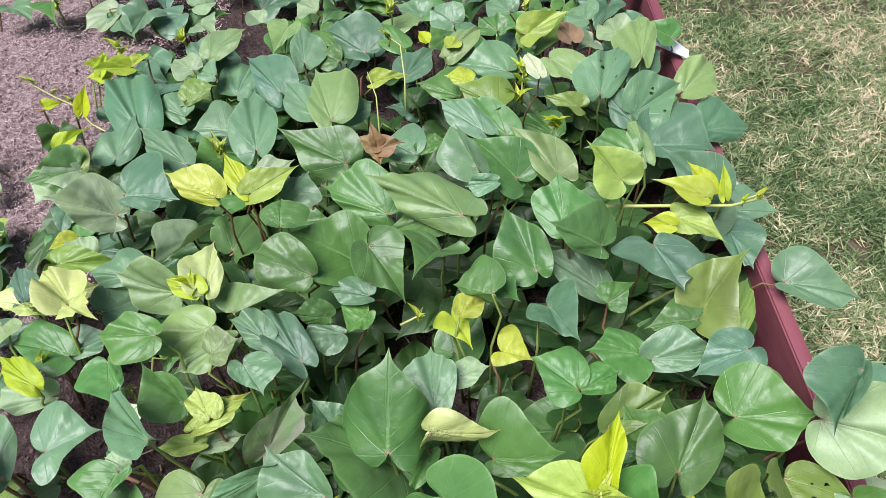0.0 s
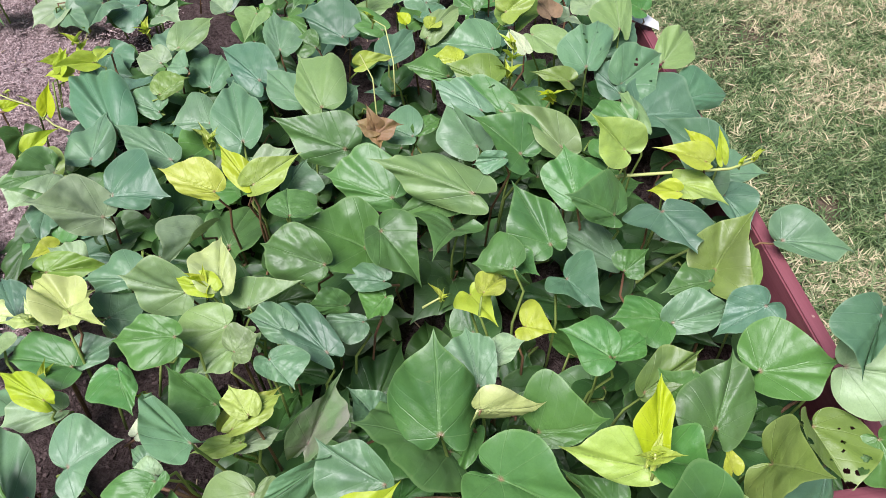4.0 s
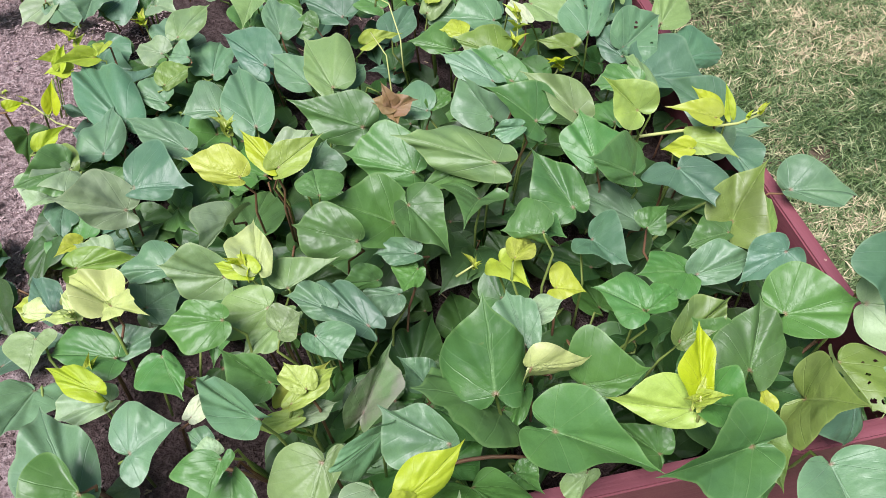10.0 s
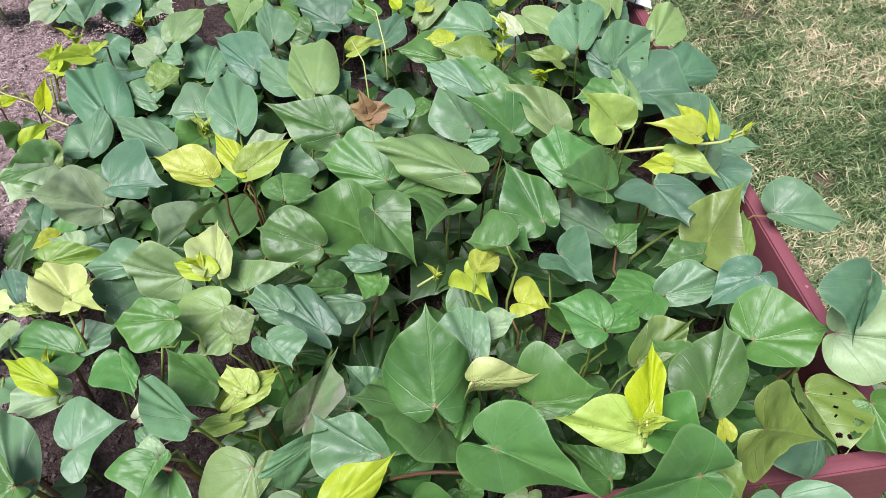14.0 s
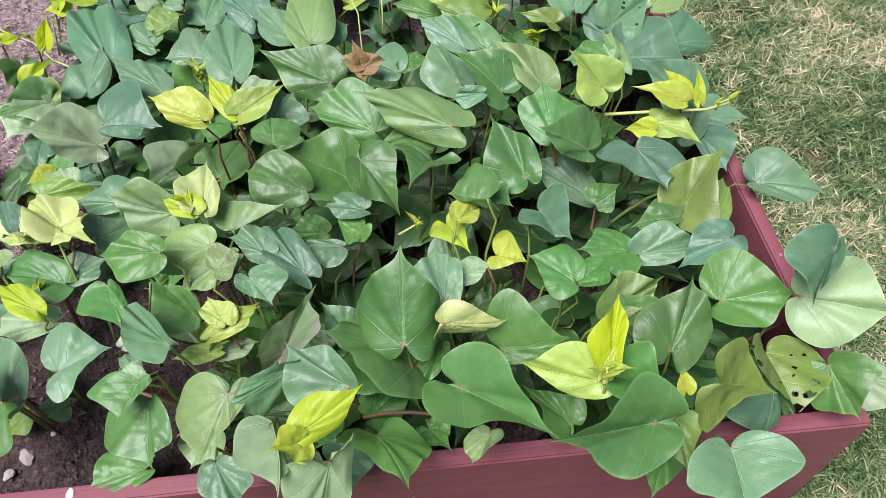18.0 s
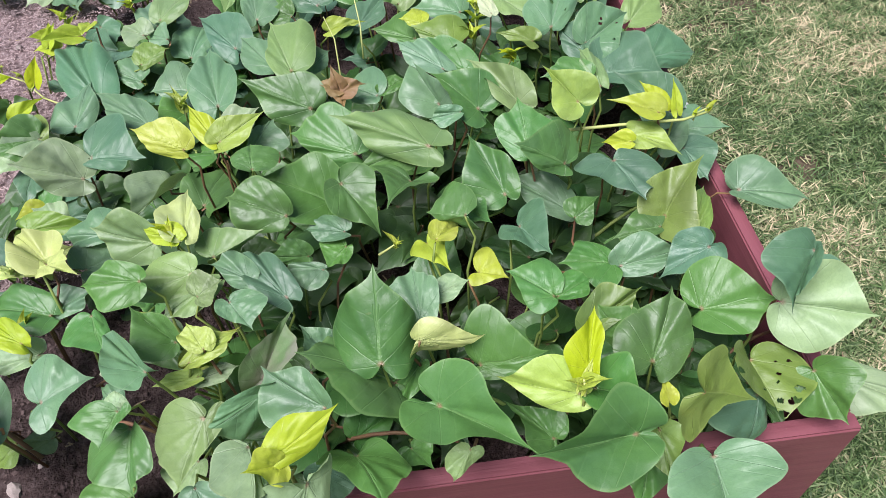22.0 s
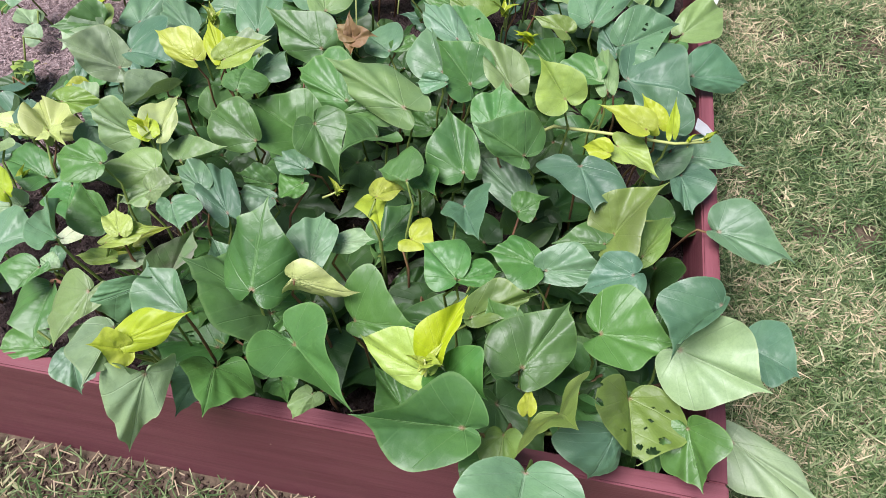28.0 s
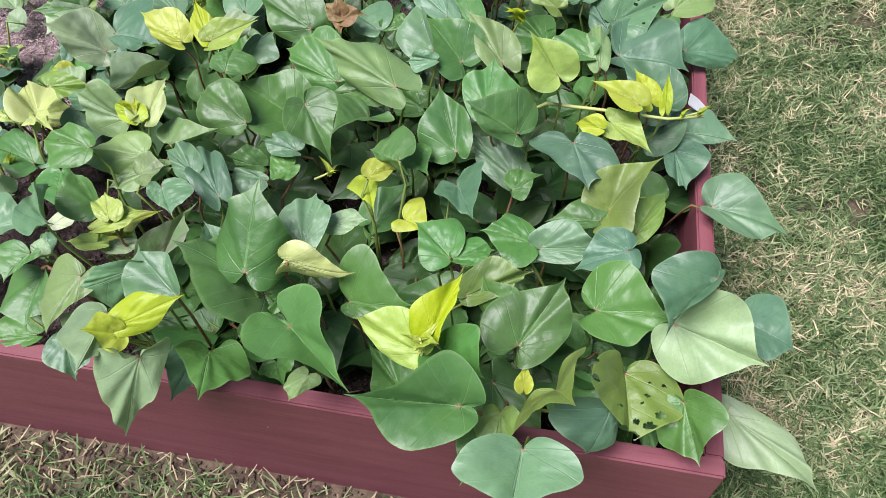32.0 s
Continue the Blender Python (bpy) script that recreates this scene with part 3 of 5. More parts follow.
def chewed(me, bites):
    """The blade with ragged holes: bites are (x, y, radius) on the flat blade."""
    bm = bmesh.new()
    bm.from_mesh(me)
    bmesh.ops.subdivide_edges(bm, edges=bm.edges[:], cuts=4, use_grid_fill=True)
    lay = bm.verts.layers.float_vector["flat"]
    gone = []
    for f in bm.faces:
        c = sum((v[lay] for v in f.verts), Vector()) / len(f.verts)
        if any(math.hypot(c.x - x, c.y - y) < r * (1 + 0.5 * noise.noise(c * 25)) for x, y, r in bites):
            gone.append(f)
    bmesh.ops.delete(bm, geom=gone, context="FACES")
    bm.to_mesh(me)
    bm.free()
    return me


BITES = {
    "ragged": ((0.42, 0.12, 0.018), (0.30, 0.17, 0.024), (0.50, -0.12, 0.02), (0.66, 0.06, 0.03), (0.15, 0.32, 0.022), (0.12, 0.20, 0.015), (0.84, 0.02, 0.06), (0.95, -0.01, 0.08), (0.80, -0.08, 0.06), (0.72, 0.16, 0.05), (0.58, 0.26, 0.05), (0.05, -0.46, 0.05), (0.30, -0.44, 0.05)),
    "pierced": ((0.40, 0.10, 0.030), (0.47, 0.16, 0.022), (0.30, -0.24, 0.02), (0.62, -0.06, 0.018)),
}
pick = random.Random(3)


# plants stand in rows; every leaf belongs to the nearest one
PLANTS = {}


def nearest(x, y):
    row = max(0, round((y - 0.14) / 0.30))
    shift = -0.05 * (row % 2)
    colm = max(0, round((-0.14 + shift - x) / 0.24))
    if (row, colm) not in PLANTS:
        px, py = -0.14 + shift - 0.24 * colm, 0.14 + 0.30 * row
        ob = new("sweet_potato_plant")
        ob.location = (px, py, soil_z(px, py))
        PLANTS[row, colm] = tagged(ob, "leafy sweet potato plant with heart-shaped green leaves in soil", "plant", "sweet potato plants in the bed")
    return PLANTS[row, colm]


def hang(me, m, plant, material=None, label=""):
    ob = new(me.name.split(".")[0], me)
    ob.parent = plant
    ob.matrix_basis = Matrix.Translation(-plant.location) @ m
    if material:
        ob.material_slots[0].link = "OBJECT"
        ob.material_slots[0].material = material
    return tagged(ob, label)


TONE_LABEL = {"y": "bright yellow young leaf", "p": "pale yellow crinkled young leaf", "v": "lime green young leaf", "s": "dusty grey-green leaf", "w": "leaf showing its white underside", "n": "withered brown leaf", "k": "yellowing green leaf"}


TOP = []


def clear(x, y, z, reach):
    """Whether a lower leaf at this place stays below the leaves of the canopy."""
    return all(math.hypot(x - c.x, y - c.y) > 0.8 * (reach + r) or z < c.z - 0.035 for c, r in TOP)


def rooted(ob, b, under, a, plant):
    """The leaf stalk, from the soil up to the blade at b."""
    foot = plant.location.lerp(b, 0.72)
    foot.z = soil_z(foot.x, foot.y) + 0.01
    end = b - under * 0.001
    pts = [foot, foot.lerp(end, 0.45) + Vector((0, 0, 0.03)), foot.lerp(end, 0.8) + Vector((0, 0, 0.012)) - a * 0.012, end - under * 0.006, end]
    v, f = tube([p - plant.location for p in pts], 0.0018, 0.0012, 6)
    st = new("leaf_stalk", mesh_from("leaf_stalk", v, f, pick.choice((STEM, STEM, STEM_RED))))
    st.parent = ob
    st.matrix_parent_inverse = ob.matrix_basis.inverted()


def placed(me, b, t, n, width, tone, stalk, note):
    """Hang a blade between b and t, its own z axis towards n."""
    a = t - b
    ln = a.length
    a.normalize()
    n = (n - a * n.dot(a)).normalized()
    m = Matrix((a, n.cross(a), n)).transposed().to_4x4()
    m.translation = b
    m = m @ Matrix.Diagonal((ln, width, (ln + width) / 2, 1))
    TOP.append(((b + t) / 2 - Vector((0, 0, abs(b.z - t.z) / 2)), ln / 2))
    plant = nearest(b.x, b.y)
    ob = hang(me, m, plant, LEAF[tone], "leaf with ragged insect holes" if note else TONE_LABEL.get(tone, ""))
    if stalk:
        rooted(ob, b, n, a, plant)
    return ob


def grow(bx, by, bz, tx, ty, tz, width, nx, ny, nz, tone, stalk=True, note=""):
    """A leaf from its stalk's end b to its tip t, so wide, its upper side towards n, with its leaf stalk."""
    b, t = Vector((bx, by, bz)), Vector((tx, ty, tz))
    if note:
        me = chewed(loose(len(TOP)), BITES[note])
    elif max(width, (t - b).length) > 0.045:
        me = loose(500 + len(TOP)) if tone not in "yvp" else loose(500 + len(TOP), (8, 32), (1.2, 2.0) if tone == "p" else (0.2, 0.7))
    else:
        me = pick.choice(YOUNG if tone in "yv" else CRUMPLED if tone == "p" else BLADES)
    return placed(me, b, t, Vector((nx, ny, nz)), width, tone, stalk, note)


def leaf(bx, by, bz, tx, ty, tz, wl, xl, fl, wr, xr, fr, tone, note=""):
    """A leaf from b to t whose left and right halves are given by width, widest place and fold above the horizontal."""
    b, t = Vector((bx, by, bz)), Vector((tx, ty, tz))
    a = t - b
    ln = a.length
    side = Vector((0, 0, 1)).cross(a).normalized()
    r = random.Random(len(TOP) * 7 + 1)
    me = blade(900 + len(TOP), (wl / ln, xl, fl), (wr / ln, xr, fr), r.uniform(0.02, 0.12), r.uniform(0.25, 0.6), r.uniform(0.4, 0.95), r.uniform(0, 0.45), r.uniform(0.7, 1.05), r.uniform(-0.8, 0.3))
    if note:
        chewed(me, BITES[note])
    return placed(me, b, t, a.cross(side), ln, tone, True, note)


grow(-0.114, 0.187, 0.330, -0.167, 0.177, 0.300, 0.059, -0.42, -0.30, 0.85, "b")
grow(-0.219, 0.006, 0.290, -0.217, -0.042, 0.274, 0.046, -0.21, -0.32, 0.92, "o")
grow(-0.228, -0.006, 0.260, -0.248, -0.051, 0.240, 0.056, -0.13, -0.35, 0.93, "g")
grow(-0.200, 0.034, 0.290, -0.201, 0.057, 0.302, 0.021, -0.19, -0.45, 0.87, "y")
grow(-0.537, 0.012, 0.280, -0.538, -0.035, 0.284, 0.054, 0.12, 0.08, 0.99, "b")
grow(-0.319, 0.016, 0.280, -0.360, 0.055, 0.295, 0.051, 0.04, -0.32, 0.95, "g")
grow(-0.458, 0.034, 0.260, -0.438, 0.005, 0.272, 0.040, -0.37, 0.12, 0.92, "g")
grow(-0.851, 0.069, 0.335, -0.914, 0.044, 0.310, 0.108, -0.16, -0.47, 0.87, "g")
grow(-0.844, 0.111, 0.235, -0.878, 0.097, 0.250, 0.033, 0.45, -0.19, 0.87, "l")
grow(-0.886, 0.112, 0.230, -0.914, 0.097, 0.207, 0.045, -0.34, -0.54, 0.77, "o")
grow(-0.668, 0.126, 0.320, -0.620, 0.159, 0.329, 0.040, 0.01, -0.28, 0.96, "v")
grow(-0.530, 0.111, 0.330, -0.554, 0.136, 0.352, 0.040, 0.39, -0.38, 0.84, "c")
grow(-0.959, 0.244, 0.245, -0.967, 0.173, 0.279, 0.090, 0.23, 0.40, 0.89, "c")
grow(-0.955, 0.342, 0.259, -1.001, 0.366, 0.252, 0.043, -0.18, -0.05, 0.98, "v")
grow(-0.847, 0.282, 0.318, -0.902, 0.339, 0.323, 0.064, 0.07, -0.01, 1.00, "p")
grow(-0.845, 0.277, 0.330, -0.803, 0.252, 0.339, 0.041, -0.19, 0.02, 0.98, "p")
grow(-0.941, 0.555, 0.290, -0.996, 0.523, 0.298, 0.075, 0.29, -0.27, 0.92, "l")
grow(-0.932, 0.454, 0.250, -0.962, 0.435, 0.253, 0.032, 0.25, -0.24, 0.94, "y")
grow(-0.423, 0.388, 0.340, -0.498, 0.370, 0.328, 0.052, -0.03, -0.48, 0.88, "g")
grow(-0.509, 0.339, 0.342, -0.468, 0.290, 0.297, 0.077, 0.22, -0.55, 0.80, "g")
grow(-0.328, 0.446, 0.340, -0.332, 0.407, 0.337, 0.042, -0.15, -0.07, 0.99, "g")
grow(-0.243, 0.261, 0.320, -0.212, 0.279, 0.334, 0.042, -0.20, -0.35, 0.91, "g")
grow(-0.365, 0.295, 0.320, -0.340, 0.262, 0.328, 0.046, -0.36, -0.05, 0.93, "g")
grow(-0.416, 0.268, 0.298, -0.394, 0.214, 0.308, 0.048, -0.21, 0.10, 0.97, "y")
grow(-0.405, 0.245, 0.330, -0.375, 0.274, 0.316, 0.038, 0.34, 0.10, 0.94, "v")
grow(-0.152, 0.358, 0.337, -0.183, 0.373, 0.328, 0.030, -0.41, -0.34, 0.84, "y")
grow(-0.141, 0.378, 0.330, -0.090, 0.341, 0.322, 0.044, -0.17, -0.42, 0.89, "k")
grow(-0.113, 0.383, 0.357, -0.170, 0.410, 0.363, 0.040, -0.13, -0.46, 0.88, "y")
grow(-0.097, 0.412, 0.340, -0.121, 0.441, 0.362, 0.036, 0.07, -0.58, 0.81, "y")
grow(-0.079, 0.404, 0.340, -0.082, 0.430, 0.371, 0.017, -0.22, -0.75, 0.62, "y")
grow(-0.072, 0.438, 0.310, -0.139, 0.490, 0.343, 0.079, -0.06, -0.59, 0.81, "b")
grow(-0.030, 0.848, 0.280, -0.082, 0.873, 0.296, 0.056, -0.03, -0.57, 0.82, "g")
grow(-0.216, 0.755, 0.340, -0.231, 0.792, 0.353, 0.047, -0.02, -0.33, 0.94, "n")
grow(-0.287, 0.761, 0.350, -0.218, 0.768, 0.385, 0.058, -0.34, -0.52, 0.78, "k")
grow(-0.225, 0.600, 0.330, -0.278, 0.616, 0.341, 0.042, 0.03, -0.49, 0.87, "o")
grow(-0.516, 0.653, 0.350, -0.463, 0.660, 0.355, 0.036, -0.03, -0.42, 0.90, "v")
grow(-0.941, 0.557, 0.290, -1.004, 0.519, 0.305, 0.085, 0.43, -0.38, 0.82, "g")
grow(-0.989, 0.605, 0.290, -0.947, 0.639, 0.300, 0.036, 0.09, -0.37, 0.92, "y")
grow(-0.992, 0.711, 0.280, -0.982, 0.738, 0.312, 0.029, 0.25, -0.77, 0.58, "y")
grow(-1.067, 0.738, 0.270, -1.043, 0.752, 0.268, 0.027, 0.25, -0.27, 0.93, "y")
grow(-0.958, 0.995, 0.290, -0.968, 0.921, 0.286, 0.082, 0.35, -0.09, 0.93, "c")
grow(-1.289, 1.122, 0.240, -1.228, 1.074, 0.228, 0.085, 0.02, -0.23, 0.97, "c")
grow(-0.873, 1.004, 0.290, -0.841, 1.037, 0.278, 0.057, 0.56, -0.27, 0.78, "l")
grow(-0.848, 0.937, 0.290, -0.808, 0.897, 0.295, 0.063, -0.19, -0.06, 0.98, "l")
grow(-0.832, 0.795, 0.290, -0.877, 0.820, 0.286, 0.058, -0.26, -0.32, 0.91, "l")
grow(-0.932, 0.796, 0.300, -0.989, 0.771, 0.314, 0.037, 0.39, -0.46, 0.80, "v")
grow(-0.914, 0.812, 0.310, -0.918, 0.778, 0.313, 0.030, 0.19, 0.06, 0.98, "y")
grow(-0.791, 0.776, 0.290, -0.828, 0.807, 0.282, 0.053, -0.40, -0.24, 0.88, "c")
grow(-0.742, 0.937, 0.290, -0.771, 0.970, 0.295, 0.049, -0.04, -0.18, 0.98, "l")
grow(-0.643, 0.968, 0.290, -0.683, 1.021, 0.279, 0.074, -0.28, -0.01, 0.96, "l")
grow(-0.599, 0.946, 0.300, -0.622, 0.892, 0.311, 0.068, 0.36, 0.04, 0.93, "g")
grow(-0.452, 0.898, 0.310, -0.497, 0.934, 0.313, 0.066, -0.22, -0.34, 0.91, "c")
grow(-0.399, 0.875, 0.310, -0.437, 0.916, 0.315, 0.064, -0.23, -0.31, 0.92, "c")
grow(-0.406, 0.766, 0.330, -0.383, 0.794, 0.321, 0.033, 0.34, 0.01, 0.94, "v")
grow(-0.441, 0.769, 0.340, -0.454, 0.792, 0.346, 0.023, -0.05, -0.28, 0.96, "y")
grow(-0.325, 0.842, 0.310, -0.350, 0.891, 0.309, 0.061, -0.27, -0.12, 0.95, "g")
grow(-0.301, 0.903, 0.310, -0.337, 0.954, 0.300, 0.072, -0.43, -0.12, 0.90, "c")
grow(-0.242, 0.908, 0.310, -0.274, 0.874, 0.299, 0.054, 0.02, -0.33, 0.94, "g")
grow(-0.171, 0.865, 0.310, -0.202, 0.912, 0.300, 0.067, -0.41, -0.08, 0.91, "c")
grow(-0.173, 0.796, 0.310, -0.206, 0.760, 0.319, 0.055, 0.32, -0.06, 0.95, "l")
grow(-0.123, 0.833, 0.300, -0.146, 0.883, 0.287, 0.064, -0.48, -0.00, 0.88, "l")
grow(-0.313, 0.697, 0.310, -0.341, 0.732, 0.303, 0.052, -0.35, -0.08, 0.93, "g")
grow(-0.375, 0.755, 0.310, -0.420, 0.781, 0.306, 0.062, -0.27, -0.32, 0.91, "c")
grow(-0.586, 0.786, 0.300, -0.627, 0.813, 0.295, 0.054, -0.34, -0.36, 0.87, "g")
grow(-0.650, 0.407, 0.370, -0.593, 0.433, 0.388, 0.049, -0.02, -0.52, 0.85, "k")
grow(-0.995, 0.842, 0.270, -1.034, 0.835, 0.287, 0.036, 0.42, -0.43, 0.80, "v")
grow(-0.984, 0.816, 0.270, -1.026, 0.815, 0.271, 0.037, 0.03, -0.54, 0.84, "y")
grow(-0.968, 0.828, 0.280, -0.949, 0.859, 0.282, 0.032, 0.29, -0.24, 0.93, "v")
grow(-0.995, 0.816, 0.280, -0.979, 0.838, 0.306, 0.025, 0.10, -0.79, 0.61, "v")
grow(-0.917, 0.385, 0.280, -0.844, 0.399, 0.263, 0.052, 0.27, -0.38, 0.89, "o")
grow(-0.823, 0.298, 0.290, -0.786, 0.336, 0.270, 0.064, 0.48, -0.01, 0.88, "c")
grow(-0.884, 0.400, 0.270, -0.925, 0.426, 0.282, 0.054, 0.10, -0.28, 0.96, "l")
grow(-1.124, 0.604, 0.240, -1.164, 0.627, 0.250, 0.051, 0.19, -0.10, 0.98, "l")
grow(-1.100, 0.580, 0.230, -1.139, 0.586, 0.231, 0.044, -0.02, -0.26, 0.97, "l")
grow(-1.072, 0.503, 0.235, -1.038, 0.455, 0.253, 0.050, -0.07, 0.31, 0.95, "k")
grow(-1.182, 0.652, 0.270, -1.130, 0.670, 0.268, 0.064, 0.21, -0.50, 0.84, "c")
grow(-1.203, 0.632, 0.240, -1.221, 0.676, 0.227, 0.056, 0.01, 0.29, 0.96, "g")


# the leaves that show whole: stalk end, tip, then width, widest place and fold of the left and of the right half
leaf(-0.194, -0.042, 0.330, -0.197, -0.096, 0.323, 0.056, 0.30, 21, 0.059, 0.60, 21, "c")
leaf(-0.255, -0.013, 0.332, -0.352, -0.028, 0.349, 0.044, 0.39, 1, 0.055, 0.16, 67, "g")
leaf(-0.425, 0.032, 0.345, -0.352, -0.028, 0.364, 0.051, 0.21, 52, 0.051, 0.11, 24, "g")
leaf(-0.565, -0.011, 0.378, -0.511, 0.019, 0.396, 0.022, 0.34, 33, 0.016, 0.40, -39, "y")
leaf(-0.563, -0.016, 0.372, -0.588, -0.028, 0.392, 0.019, 0.16, -12, 0.019, 0.60, 58, "y")
leaf(-0.523, 0.025, 0.383, -0.577, 0.065, 0.397, 0.039, 0.52, -34, 0.022, 0.41, 49, "c")
leaf(-0.631, 0.035, 0.373, -0.659, -0.013, 0.343, 0.019, -0.10, -28, 0.051, 0.59, -19, "m")
leaf(-0.575, 0.048, 0.383, -0.635, 0.022, 0.365, 0.038, 0.60, -91, 0.017, 0.42, 63, "c")
leaf(-0.724, 0.070, 0.309, -0.721, 0.009, 0.292, 0.026, 0.60, 22, 0.057, 0.42, -22, "g")
leaf(-0.677, 0.138, 0.347, -0.719, 0.168, 0.375, 0.034, 0.35, 9, 0.024, 0.32, 66, "g")
leaf(-0.640, 0.110, 0.370, -0.658, 0.139, 0.374, 0.015, 0.60, -5, 0.017, 0.26, 5, "k")
leaf(-0.656, 0.103, 0.360, -0.611, 0.132, 0.365, 0.013, 0.48, 6, 0.015, 0.57, -7, "k")
leaf(-0.653, 0.099, 0.340, -0.698, 0.096, 0.339, 0.011, 0.42, -8, 0.011, 0.48, 8, "k")
leaf(-0.655, 0.102, 0.330, -0.616, 0.111, 0.332, 0.010, 0.48, 8, 0.012, 0.52, -8, "l")
leaf(-0.594, 0.099, 0.324, -0.555, 0.140, 0.376, 0.031, 0.16, 64, 0.038, 0.60, 26, "s")
leaf(-0.682, 0.271, 0.354, -0.683, 0.336, 0.363, 0.033, 0.46, 12, 0.017, 0.29, 11, "p")
leaf(-0.691, 0.267, 0.356, -0.731, 0.290, 0.361, 0.012, 0.39, -11, 0.019, 0.19, 17, "y")
leaf(-0.698, 0.413, 0.359, -0.758, 0.436, 0.382, 0.017, 0.42, -64, 0.032, 0.36, 25, "v")
leaf(-0.655, 0.409, 0.368, -0.689, 0.460, 0.391, 0.016, 0.40, -5, 0.018, 0.13, 6, "y")
leaf(-0.650, 0.422, 0.359, -0.604, 0.458, 0.376, 0.028, 0.60, 14, 0.015, 0.53, -22, "l")
leaf(-0.607, 0.347, 0.374, -0.610, 0.387, 0.378, 0.025, 0.60, -1, 0.034, 0.60, -19, "g")
leaf(-0.656, 0.259, 0.329, -0.596, 0.276, 0.348, 0.040, 0.05, 11, 0.022, 0.20, -116, "m")
leaf(-0.911, 0.331, 0.272, -0.853, 0.349, 0.280, 0.030, 0.42, 41, 0.019, 0.51, -51, "p")
leaf(-0.228, 0.090, 0.316, -0.256, 0.124, 0.343, 0.019, 0.36, -58, 0.028, 0.41, 41, "g")
leaf(-0.269, 0.109, 0.323, -0.206, 0.136, 0.345, 0.029, 0.47, 50, 0.018, 0.54, 9, "o")
leaf(-0.134, 0.261, 0.303, -0.088, 0.299, 0.359, 0.041, 0.21, 26, 0.051, -0.10, 28, "o")
leaf(-0.143, 0.248, 0.300, -0.201, 0.242, 0.298, 0.014, 0.60, -9, 0.034, 0.14, 9, "g")
leaf(-0.203, 0.200, 0.298, -0.133, 0.204, 0.311, 0.032, 0.45, 43, 0.018, 0.46, -31, "c")
leaf(-0.139, 0.125, 0.306, -0.069, 0.113, 0.330, 0.054, 0.27, 30, 0.038, 0.47, -8, "g")
leaf(-0.066, 0.108, 0.327, 0.013, 0.074, 0.334, 0.052, 0.42, 54, 0.047, 0.30, -23, "l")
leaf(0.026, 0.174, 0.250, 0.077, 0.153, 0.245, 0.047, 0.29, 7, 0.032, 0.51, -6, "b")
leaf(-0.106, 0.067, 0.290, -0.098, -0.004, 0.281, 0.055, 0.44, -0, 0.061, 0.32, 45, "o", "ragged")
leaf(-0.171, 0.028, 0.310, -0.156, -0.014, 0.371, 0.047, 0.16, 43, 0.052, 0.29, -29, "o")
leaf(-0.119, 0.023, 0.302, -0.134, -0.012, 0.267, 0.019, 0.50, -44, 0.052, 0.50, 22, "b")
leaf(-0.051, 0.044, 0.295, -0.033, -0.006, 0.275, 0.041, 0.36, 61, 0.033, 0.53, -35, "g")
leaf(0.012, 0.079, 0.215, 0.103, 0.021, 0.200, 0.027, 0.51, 10, 0.039, 0.26, -12, "l")
leaf(-0.288, 0.039, 0.366, -0.270, 0.094, 0.381, 0.027, 0.11, 28, 0.015, 0.43, 37, "y")
leaf(-0.297, 0.027, 0.344, -0.369, 0.053, 0.346, 0.019, 0.21, -33, 0.034, 0.35, 47, "k")
leaf(-0.278, 0.037, 0.330, -0.237, 0.016, 0.335, 0.041, 0.49, 53, 0.049, 0.24, 42, "g")
leaf(-0.381, 0.077, 0.331, -0.318, 0.073, 0.347, 0.059, 0.29, 44, 0.016, 0.41, -44, "g")
leaf(-0.436, 0.081, 0.381, -0.375, 0.085, 0.367, 0.025, 0.20, 56, 0.026, 0.25, -101, "p")
leaf(-0.433, 0.111, 0.370, -0.436, 0.172, 0.379, 0.032, 0.45, -1, 0.023, 0.58, 1, "c")
leaf(-0.415, 0.146, 0.360, -0.380, 0.158, 0.362, 0.018, 0.56, 8, 0.013, 0.33, -8, "l")
leaf(-0.361, 0.222, 0.290, -0.329, 0.211, 0.289, 0.035, 0.04, 9, 0.019, -0.10, -8, "y")
leaf(-0.293, 0.148, 0.330, -0.337, 0.185, 0.335, 0.028, 0.22, -7, 0.036, 0.52, 7, "g")
leaf(-0.289, 0.147, 0.330, -0.249, 0.165, 0.333, 0.020, 0.60, 8, 0.015, 0.60, -8, "g")
leaf(-0.212, 0.205, 0.300, -0.271, 0.212, 0.303, 0.037, 0.23, -8, 0.029, 0.60, 8, "g")
leaf(-0.529, 0.345, 0.309, -0.605, 0.361, 0.351, 0.052, 0.39, -7, 0.052, 0.35, 27, "g")
leaf(-0.574, 0.303, 0.336, -0.643, 0.329, 0.353, 0.031, 0.58, -34, 0.035, 0.56, 38, "g")
leaf(-0.544, 0.476, 0.351, -0.630, 0.512, 0.383, 0.033, 0.32, -58, 0.043, 0.18, 36, "g")
leaf(-0.492, 0.408, 0.324, -0.575, 0.450, 0.338, 0.024, 0.36, -46, 0.054, 0.53, 24, "g")
leaf(-0.400, 0.363, 0.364, -0.513, 0.413, 0.391, 0.032, 0.41, -63, 0.047, 0.39, -9, "m")
leaf(-0.376, 0.473, 0.337, -0.407, 0.538, 0.368, 0.043, 0.35, -10, 0.038, -0.08, 71, "c")
leaf(-0.356, 0.403, 0.377, -0.394, 0.403, 0.371, 0.016, 0.55, -27, 0.013, 0.50, 56, "c")
leaf(-0.331, 0.428, 0.358, -0.384, 0.474, 0.387, 0.041, -0.10, 6, 0.044, 0.17, 42, "g")
